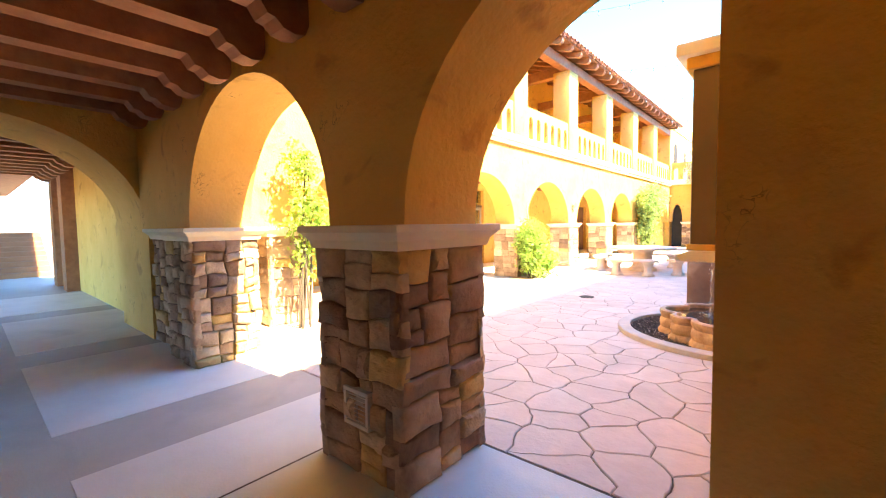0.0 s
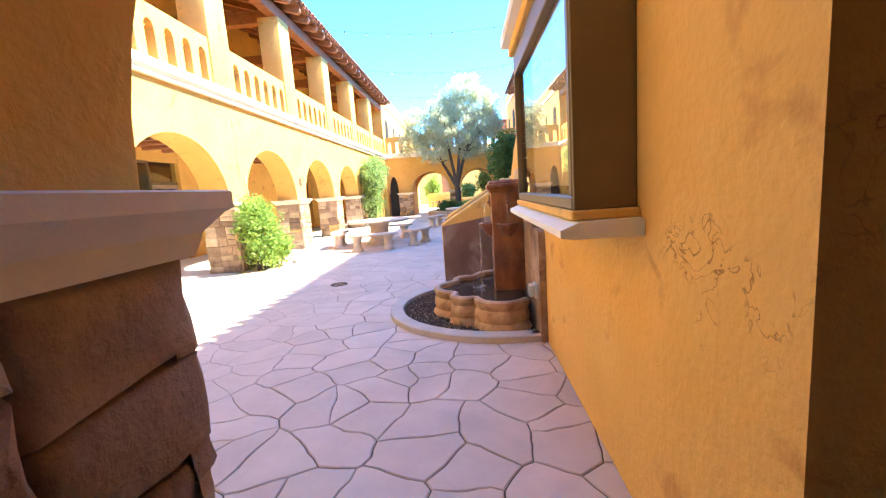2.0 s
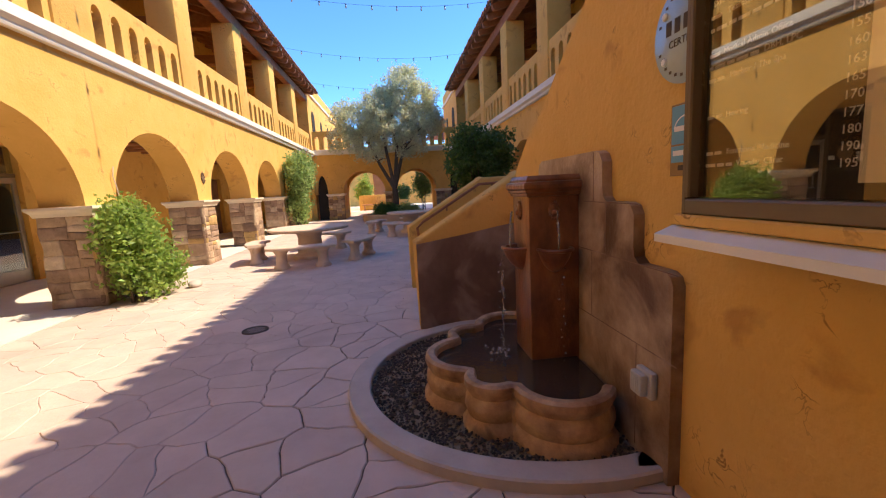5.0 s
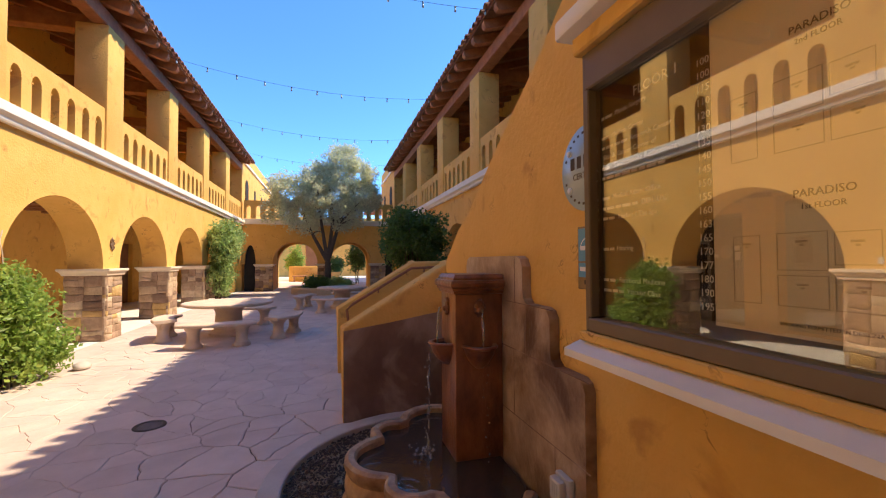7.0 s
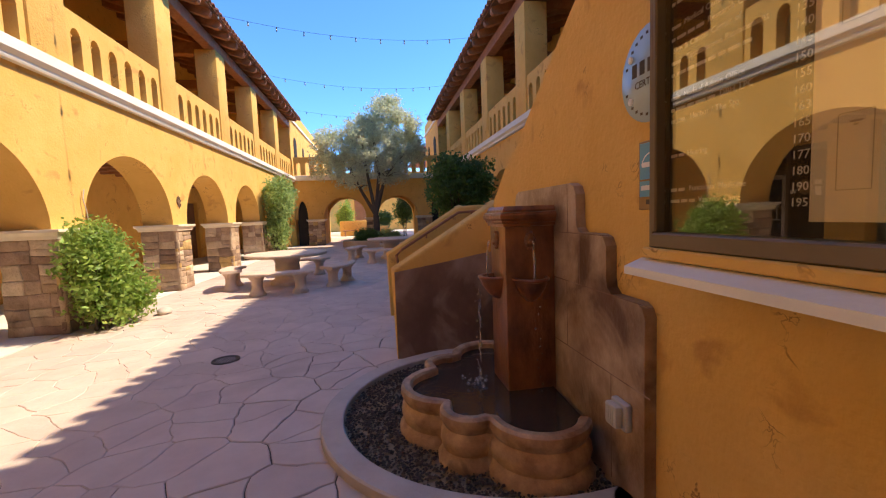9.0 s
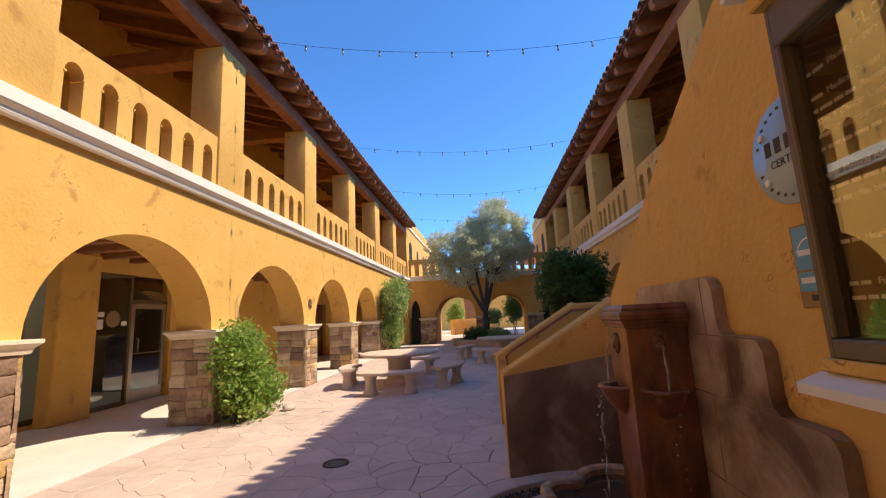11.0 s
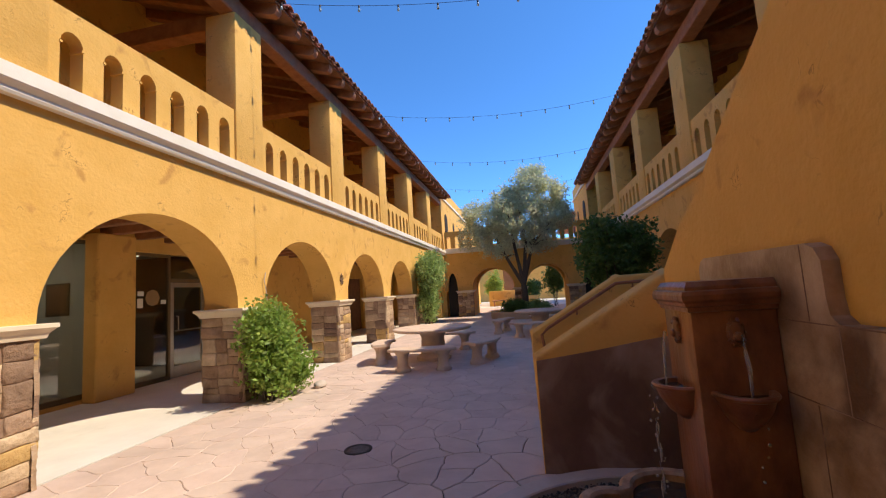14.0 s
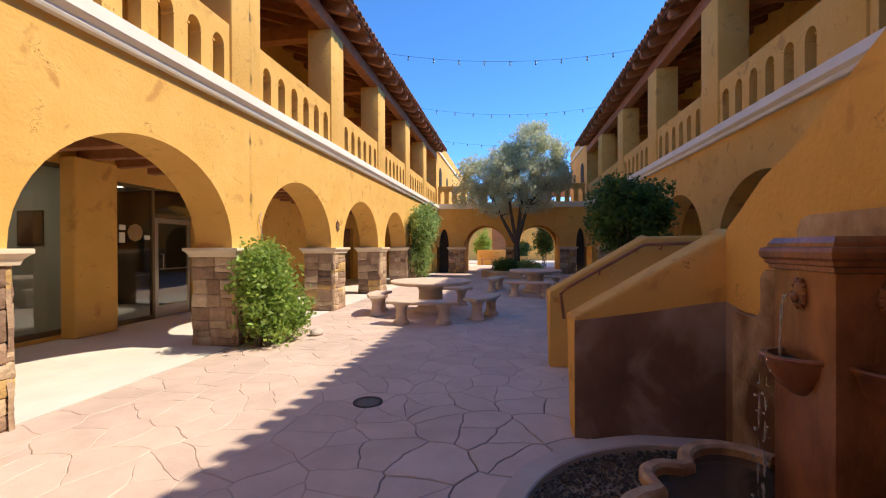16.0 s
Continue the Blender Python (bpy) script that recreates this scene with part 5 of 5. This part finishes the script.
rnd = random.Random(11)
TX, TY = -1.93, 24.9
tree = thing("olive_tree", "silvery olive tree with several trunks in a round planter", "tree", at=(TX, TY, 0))
inv = Matrix.Translation((-TX, -TY, 0))
crown = [(-1.1, 24.9, 6.9, 0.95, 1.1, 0.95), (-0.2, 24.9, 6.2, 0.9, 1.0, 0.95), (-2.3, 24.9, 6.0, 1.0, 1.1, 0.95), (-3.75, 24.8, 5.1, 1.25, 1.2, 1.0), (-1.8, 24.8, 5.1, 1.5, 1.4, 1.2), (-0.2, 24.9, 5.1, 1.2, 1.2, 1.0), (-4.3, 24.9, 4.2, 0.8, 1.0, 0.7), (-2.95, 24.7, 3.75, 1.1, 1.1, 0.75), (-1.0, 24.9, 3.85, 1.0, 1.0, 0.7)]
bm = bmesh.new()
tree_limbs(bm, (TX, TY, 0.3), [(-3.6, 24.8, 4.6), (-2.4, 25.1, 6.0), (-1.6, 24.8, 6.8), (-0.5, 25.0, 5.4), (-0.9, 24.7, 4.2)], 0.2, rnd, 1.3)
bm.transform(inv)
part("trunk", bm, M_TRUNK, tree, "dark forked trunk")
pts = cloud(crown, 640, 60, 0.13, 21, 0.5) - np.array((TX, TY, 0))
leaf_object("crown", pts, 0.15, M_OLIVE, tree, 22, 0.3, 0.38, "airy grey-green crown")
pl = thing("planter", "low round stucco planter in the court", "planter", at=(TX, TY, 0))
bm = bmesh.new()
lathe(bm, [(1.75, 0.0), (1.75, 0.30), (1.72, 0.34), (1.50, 0.34), (1.47, 0.31), (1.47, 0.2)], 0, 0, 48, cap_top=False)
part("wall", bm, M_TAN, pl, smooth=30)
bm = bmesh.new()
lathe(bm, [(0.02, 0.27), (1.48, 0.25)], 0, 0, 32, cap_top=False)
part("soil", bm, M_MORTAR, pl)


def shrub(name, label, blobs, clumps, per, spread, size, mat, seed, at, stems=7, slim=0.6):
    s = thing(name, label, "shrub", at=at)
    off = np.array(at)
    leaf_object("foliage", cloud(blobs, clumps, per, spread, seed, 0.4) - off, size, mat, s, seed + 1, 0.1, slim)
    rnd = random.Random(seed)
    for k in range(stems):
        bm = bmesh.new()
        b = rnd.choice(blobs)
        top = Vector((b[0] + rnd.uniform(-0.6, 0.6) * b[3], b[1] + rnd.uniform(-0.6, 0.6) * b[4], b[2] + rnd.uniform(0, 0.7) * b[5])) - Vector(at)
        foot = Vector((rnd.uniform(-0.12, 0.12), rnd.uniform(-0.12, 0.12), 0.0))
        mid = foot.lerp(top, 0.5) + Vector((rnd.uniform(-0.1, 0.1), rnd.uniform(-0.1, 0.1), 0.1))
        tube(bm, [foot, mid, top], [0.018, 0.013, 0.005], 6)
        part("stem", bm, M_TRUNK, s)
    return s


shrub("climbing_shrub", "bright green climbing shrub against the stone pillar", [(-5.95, 9.42, 0.75, 0.38, 0.60, 0.70), (-5.98, 9.22, 1.2, 0.32, 0.50, 0.40), (-5.85, 9.66, 0.42, 0.38, 0.55, 0.40)], 380, 24, 0.08, 0.08, M_LEAF, 31, (-6.0, 9.3, 0.0), 10)
shrub("climbing_vine", "tall clipped vine growing up the arcade pillar", [(-5.85, 20.8, 2.45, 0.58, 1.2, 0.90), (-5.95, 20.6, 1.2, 0.45, 0.75, 0.95), (-5.9, 21.6, 2.6, 0.5, 0.9, 0.6)], 600, 26, 0.10, 0.11, M_IVY, 33, (-6.0, 20.4, 0.0), 9)
shrub("climbing_vine", "young vine on the first arcade pillar", [(-5.98, 2.5, 1.5, 0.28, 0.34, 0.8), (-6.0, 2.4, 2.4, 0.2, 0.28, 0.35)], 90, 24, 0.07, 0.08, M_LEAF, 35, (-6.0, 2.4, 0.0), 6)
shrub("round_bush", "dense dark green bush behind the stair wall", [(0.02, 12.1, 2.05, 0.78, 0.8, 0.72), (-0.25, 12.0, 2.45, 0.5, 0.6, 0.42), (0.4, 12.2, 2.3, 0.5, 0.6, 0.5)], 560, 26, 0.075, 0.085, M_DKLEAF, 37, (0.05, 12.1, 0.0), 12)
shrub("low_shrub", "low green shrub in the round planter", [(-2.4, 24.0, 0.55, 0.8, 0.6, 0.38)], 150, 22, 0.07, 0.09, M_DKLEAF, 39, (-2.4, 24.0, 0.27), 6)
shrub("low_shrub", "low green shrub in the round planter", [(-1.3, 24.1, 0.52, 0.7, 0.6, 0.34)], 130, 22, 0.07, 0.09, M_IVY, 41, (-1.3, 24.1, 0.27), 6)
shrub("far_bush", "leafy green bush beyond the bridge", [(-4.6, 41.0, 1.6, 0.8, 0.7, 1.5)], 160, 22, 0.12, 0.16, M_LEAF, 43, (-4.6, 41.0, 0.0), 6)
shrub("far_bush", "dark leafy bush beyond the bridge", [(0.2, 33.5, 1.9, 0.8, 0.7, 1.1)], 180, 22, 0.1, 0.14, M_DKLEAF, 45, (0.2, 33.5, 0.0), 6)
shrub("far_bush", "round green bush beyond the bridge", [(-1.2, 40.5, 1.3, 0.7, 0.7, 0.9)], 130, 22, 0.12, 0.15, M_DKLEAF, 47, (-1.2, 40.5, 0.0), 6)
pb = thing("planting_bed", "low stucco planting bed behind the stair wall", "planter")
part("wall", boxed(-0.75, 9.03, 0.0, 1.85, 13.4, 0.62, 0.03, 2), M_TAN, pb)
bench = thing("far_bench", "small ochre bench by the low far wall", "bench")
part("seat", boxed(-4.6, 37.4, 0.42, -3.5, 37.9, 0.5, 0.01), M_TERRA, bench)
for x in (-4.5, -3.7):
    part("leg", boxed(x, 37.45, 0, x + 0.1, 37.85, 0.419), M_TERRA, bench)

# ---- gravel ----
rng = np.random.default_rng(5)
V, F = [], []
poly = np.array(BED)
count = 0
while count < 7000:
    x, y = rng.uniform(-2.3, -0.72), rng.uniform(4.32, 6.8)
    if ((x + 0.98) / 1.25) ** 2 + ((y - 5.56) / 1.13) ** 2 > 1.0:
        continue
    if (x + 0.98) ** 2 + (y - 5.45) ** 2 < 0.55 ** 2:
        continue
    r = rng.uniform(0.006, 0.0135)
    z = 0.012 + rng.uniform(0, 0.018)
    o = len(V)
    for d in ((1, 0, 0), (-1, 0, 0), (0, 1, 0), (0, -1, 0), (0, 0, 0.8), (0, 0, -0.8)):
        j = rng.uniform(0.7, 1.3, 3)
        V.append((x + d[0] * r * j[0] + rng.uniform(-0.2, 0.2) * r, y + d[1] * r * j[1] + rng.uniform(-0.2, 0.2) * r, z + d[2] * r * j[2]))
    F += [(o + a, o + b, o + c) for a, b, c in ((0, 2, 4), (2, 1, 4), (1, 3, 4), (3, 0, 4), (2, 0, 5), (1, 2, 5), (3, 1, 5), (0, 3, 5))]
    count += 1
me = bpy.data.meshes.new("gravel")
me.from_pydata(V, [], F)
g = new("gravel", me)
finish(g, M_GRAVEL)
tagged(g, "loose dark brown gravel round the fountain basin", "gravel", kind="stuff")

# ---- roof tiles ----
def tile_mesh(name, side, r0, r1, length, slope, seg=7, up=True):
    V, F = [], []
    for ring, (d, r) in enumerate(((0, r0), (length, r1))):
        for th in (0.0, 0.016):
            for k in range(seg + 1):
                a = math.pi * k / seg
                s = 1 if up else -1
                V.append((side * d, (r - th) * math.cos(a), s * (r - th) * math.sin(a) * 0.85 + d * slope))
    n = seg + 1
    for k in range(seg):
        F.append((k, k + 1, 2 * n + k + 1, 2 * n + k))
        F.append((n + k, n + k + 1, 3 * n + k + 1, 3 * n + k))
        F.append((k, k + 1, n + k + 1, n + k))
        F.append((2 * n + k, 2 * n + k + 1, 3 * n + k + 1, 3 * n + k))
    me = bpy.data.meshes.new(name)
    me.from_pydata(V, [], F)
    for p in me.polygons:
        p.use_smooth = True
    me.set_sharp_from_angle(angle=radians(40))
    return me


def tiled_roof(roof, wx, roof_z, side):
    cover = tile_mesh("roof_tile", side, 0.098, 0.085, 0.44, 0.32)
    cover.materials.append(M_TILE)
    pan = tile_mesh("pan_tile", side, 0.095, 0.095, 0.44, 0.32, 6, False)
    rnd = random.Random(7 + side)
    y, n = 1.15, 0
    joined_v, joined_f = [], []

    def add(me, off, turn=0.0):
        o = len(joined_v)
        joined_v.extend((v.co.x + off[0], v.co.y + off[1], v.co.z + off[2]) for v in me.vertices)
        joined_f.extend(tuple(o + i for i in p.vertices) for p in me.polygons)

    while y < Y_END + 0.3:
        ob = new("roof_tile", cover)
        ob.parent = roof
        d = -0.55 + rnd.uniform(-0.015, 0.015)
        ob.location = (wx(d), y + rnd.uniform(-0.006, 0.006), roof_z(d) + 0.07)
        ob.rotation_euler = (rnd.uniform(-0.03, 0.03), rnd.uniform(-0.02, 0.02), rnd.uniform(-0.03, 0.03))
        for c in range(10):
            d = -0.55 + 0.37 * c
            if c:
                add(cover, (wx(d), y + rnd.uniform(-0.006, 0.006), roof_z(d) + 0.07 + rnd.uniform(0, 0.008)))
            add(pan, (wx(d + 0.04), y + 0.13, roof_z(d) + 0.10))
        y += 0.26
    me = bpy.data.meshes.new("tile_field")
    me.from_pydata(joined_v, [], joined_f)
    ob = new("tile_field", me)
    ob.parent = roof
    finish(ob, M_TILE_FAR)
    tagged(ob, "weathered clay roof tiles", kind="stuff")


tiled_roof(ROOF_W, WX_W, ROOFZ_W, -1)
tiled_roof(ROOF_E, WX_E, ROOFZ_E, 1)


# ---- stone facing of the pillars ----
def stone_mesh(x, z, w, h, depth, rnd, seed, amp, gap):
    """One rough stone at x, z of its face, its back at 0; local x along the face, y outwards, z up."""
    bm = bmesh.new()
    outline = []
    corner = ((x, z), (x + w, z), (x + w, z + h), (x, z + h))
    for k in range(4):
        a, b = corner[k], corner[(k + 1) % 4]
        for f in (0.0, 0.33, 0.67):
            px, pz = a[0] + (b[0] - a[0]) * f, a[1] + (b[1] - a[1]) * f
            n = noise.noise_vector(Vector((px * 4.2, pz * 4.2, seed * 3.7)))
            keep = 0.0 if pz < 0.01 or pz > 1.36 else 1.0
            outline.append((px + n.x * amp, pz + n.y * amp * keep))
    cx, cz = sum(p[0] for p in outline) / 12, sum(p[1] for p in outline) / 12
    rings = []
    for inset, d in ((gap, -0.02), (gap, depth * 0.5), (gap + 0.009, depth * 0.82), (gap + 0.03, depth * 0.98)):
        rings.append([bm.verts.new((cx + (px - cx) * (1 - inset / max(math.hypot(px - cx, pz - cz), 0.03)), d + (rnd.uniform(-0.005, 0.005) if d > 0 else 0), cz + (pz - cz) * (1 - inset / max(math.hypot(px - cx, pz - cz), 0.03)))) for px, pz in outline])
    for a, b in zip(rings, rings[1:]):
        for k in range(12):
            bm.faces.new((a[k], a[(k + 1) % 12], b[(k + 1) % 12], b[k]))
    c = bm.verts.new((cx + rnd.uniform(-0.2, 0.2) * w, depth + rnd.uniform(-0.004, 0.008), cz + rnd.uniform(-0.2, 0.2) * h))
    for k in range(12):
        bm.faces.new((rings[-1][k], rings[-1][(k + 1) % 12], c))
    bmesh.ops.recalc_face_normals(bm, faces=bm.faces)
    me = bpy.data.meshes.new("stone")
    bm.to_mesh(me)
    bm.free()
    for p in me.polygons:
        p.use_smooth = True
    me.set_sharp_from_angle(angle=radians(50))
    me.materials.append(M_STONE)
    return me


def split_rect(x, z, w, h, big, rnd, out, flat=0.8):
    if w > big * rnd.uniform(1.0, 1.6) and (w >= h * flat or h < big * 0.55):
        f = rnd.uniform(0.36, 0.64)
        split_rect(x, z, w * f, h, big, rnd, out, flat)
        split_rect(x + w * f, z, w * (1 - f), h, big, rnd, out, flat)
    elif h > big * rnd.uniform(0.62, 1.05) * min(1.0, 0.8 / flat):
        f = rnd.uniform(0.36, 0.64)
        split_rect(x, z, w, h * f, big, rnd, out, flat)
        split_rect(x, z + h * f, w, h * (1 - f), big, rnd, out, flat)
    else:
        out.append((x, z, w, h))


def face_stones(key, side, big, seed, flat=0.8, amp=0.035, gap=0.003, proud=(0.03, 0.075)):
    ob, x0, y0, x1, y1 = PILLARS[key]
    rnd = random.Random(seed)
    if side == "S":
        origin, ang, width = (x0, y0 + 0.03, 0), 180, x1 - x0
        origin = (x1, y0 + 0.03, 0)
    elif side == "N":
        origin, ang, width = (x0, y1 - 0.03, 0), 0, x1 - x0
    elif side == "E":
        origin, ang, width = (x1 - 0.03, y1, 0), -90, y1 - y0
    else:
        origin, ang, width = (x0 + 0.03, y0, 0), 90, y1 - y0
    m = pose(*origin, 0, 0, ang)
    rects = []
    split_rect(0.0, 0.0, width, 1.365, big, rnd, rects, flat)
    for x, z, w, h in rects:
        depth = rnd.uniform(*proud)
        xa = x - (0.02 if x < 0.01 else 0)
        wa = w + (0.02 if x < 0.01 else 0) + (0.02 if x + w > width - 0.01 else 0)
        s = new("stone", stone_mesh(xa, z, wa, h, depth, rnd, seed, amp, gap))
        s.parent = ob
        s.matrix_local = m


for side, seed in (("S", 1), ("E", 2), ("N", 3), ("W", 4)):
    face_stones("P", side, 0.29, seed, 0.8, 0.034)
for key in ("P1", "C1"):
    for side, seed in (("S", 11), ("E", 12), ("N", 13)):
        if not (key == "C1" and side == "N"):
            face_stones(key, side, 0.24, seed + len(key))
face_stones("P2", "S", 0.25, 15)
face_stones("P2", "W", 0.25, 16)
for k in range(7):
    for side in ("S", "E", "N") if k < 3 else ("S", "E"):
        face_stones(("west", k), side, 0.38, 40 + 3 * k + ord(side), 1.05, 0.03, -0.001, (0.03, 0.046))
for k in range(2, 7):
    for side in ("S", "W"):
        face_stones(("east", k), side, 0.34, 80 + 3 * k, 1.05, 0.026, -0.001, (0.03, 0.046))
for k in range(3):
    face_stones(("bridge", k), "S", 0.3, 120 + k)


# ---- paving stones ----
def warp(x, y):
    a = noise.noise_vector(Vector((x * 1.7, y * 1.7, 3.1)))
    b = noise.noise_vector(Vector((x * 6.5, y * 6.5, 8.7)))
    return x + a.x * 0.09 + b.x * 0.034, y + a.y * 0.09 + b.y * 0.034


def clip(poly, nx, ny, c):
    out = []
    for i in range(len(poly)):
        a, b = poly[i], poly[(i + 1) % len(poly)]
        da, db = a[0] * nx + a[1] * ny - c, b[0] * nx + b[1] * ny - c
        if da <= 0:
            out.append(a)
        if da * db < 0:
            t = da / (da - db)
            out.append((a[0] + (b[0] - a[0]) * t, a[1] + (b[1] - a[1]) * t))
    return out


rng = np.random.default_rng(17)
X0, X1, Y0, Y1, STEP = -6.43, 1.89, 1.36, 35.9, 0.37
seeds = []
nx_, ny_ = int((X1 - X0) / STEP) + 1, int((Y1 - Y0) / STEP) + 1
for j in range(ny_):
    for i in range(nx_):
        seeds.append((X0 + (i + 0.5 + 0.25 * (j % 2)) * STEP + rng.uniform(-0.2, 0.2), Y0 + (j + 0.5) * STEP + rng.uniform(-0.2, 0.2)))
seeds = np.array(seeds)
cells = []
for s in seeds:
    d = np.hypot(*(seeds - s).T)
    poly = [(X0, Y0), (X1, Y0), (X1, Y1), (X0, Y1)]
    for o in seeds[(d < 1.6) & (d > 1e-6)]:
        n2 = o - s
        poly = clip(poly, n2[0], n2[1], (np.dot(o, o) - np.dot(s, s)) / 2)
        if len(poly) < 3:
            break
    if len(poly) < 3:
        continue
    ring = []
    for i in range(len(poly)):
        a, b = poly[i], poly[(i + 1) % len(poly)]
        n3 = max(1, int(math.hypot(b[0] - a[0], b[1] - a[1]) / 0.07))
        for k in range(n3):
            p = (a[0] + (b[0] - a[0]) * k / n3, a[1] + (b[1] - a[1]) * k / n3)
            edge = p[0] < X0 + 0.01 or p[0] > X1 - 0.01 or p[1] < Y0 + 0.01 or p[1] > Y1 - 0.01
            ring.append(p if edge else warp(*p))
    cells.append(np.array(ring))
cells.sort(key=lambda c: c[:, 1].mean())


def flag_mesh(ring, z, gap):
    c = ring.mean(axis=0)
    rad = np.hypot(*(ring - c).T)[:, None]
    outer = c + (ring - c) * (1 - gap / rad)
    inner = c + (ring - c) * (1 - (gap + 0.007) / rad)
    n = len(ring)
    V = [(x, y, -0.02) for x, y in outer] + [(x, y, z - 0.006) for x, y in outer] + [(x, y, z) for x, y in inner]
    F = [(i, (i + 1) % n, n + (i + 1) % n, n + i) for i in range(n)] + [(n + i, n + (i + 1) % n, 2 * n + (i + 1) % n, 2 * n + i) for i in range(n)]
    F.append(tuple(range(2 * n, 3 * n)))
    return V, F


FV, FF = [], []
for k, ring in enumerate(cells):
    V, F = flag_mesh(ring, -0.001 + 0.003 * ((k * 37) % 7) / 7 - 0.003, (0.0043 if ring[:, 0].mean() > -3.2 and ring[:, 1].mean() < 7.5 else 0.0003) + 0.0013 * ((k * 53) % 11) / 10)
    if k < 300:
        me = bpy.data.meshes.new("paving_stone")
        me.from_pydata(V, [], F)
        ob = new("paving_stone", me)
        ob.parent = PAVEMENT
        finish(ob, M_FLAG)
    else:
        o = len(FV)
        FV += V
        FF += [tuple(o + i for i in f) for f in F]
me = bpy.data.meshes.new("far_paving_stones")
me.from_pydata(FV, [], FF)
ob = new("far_paving_stones", me)
ob.parent = PAVEMENT
finish(ob, M_FLAG_FAR)
tagged(ob, "stone-pattern paving further off", kind="stuff")
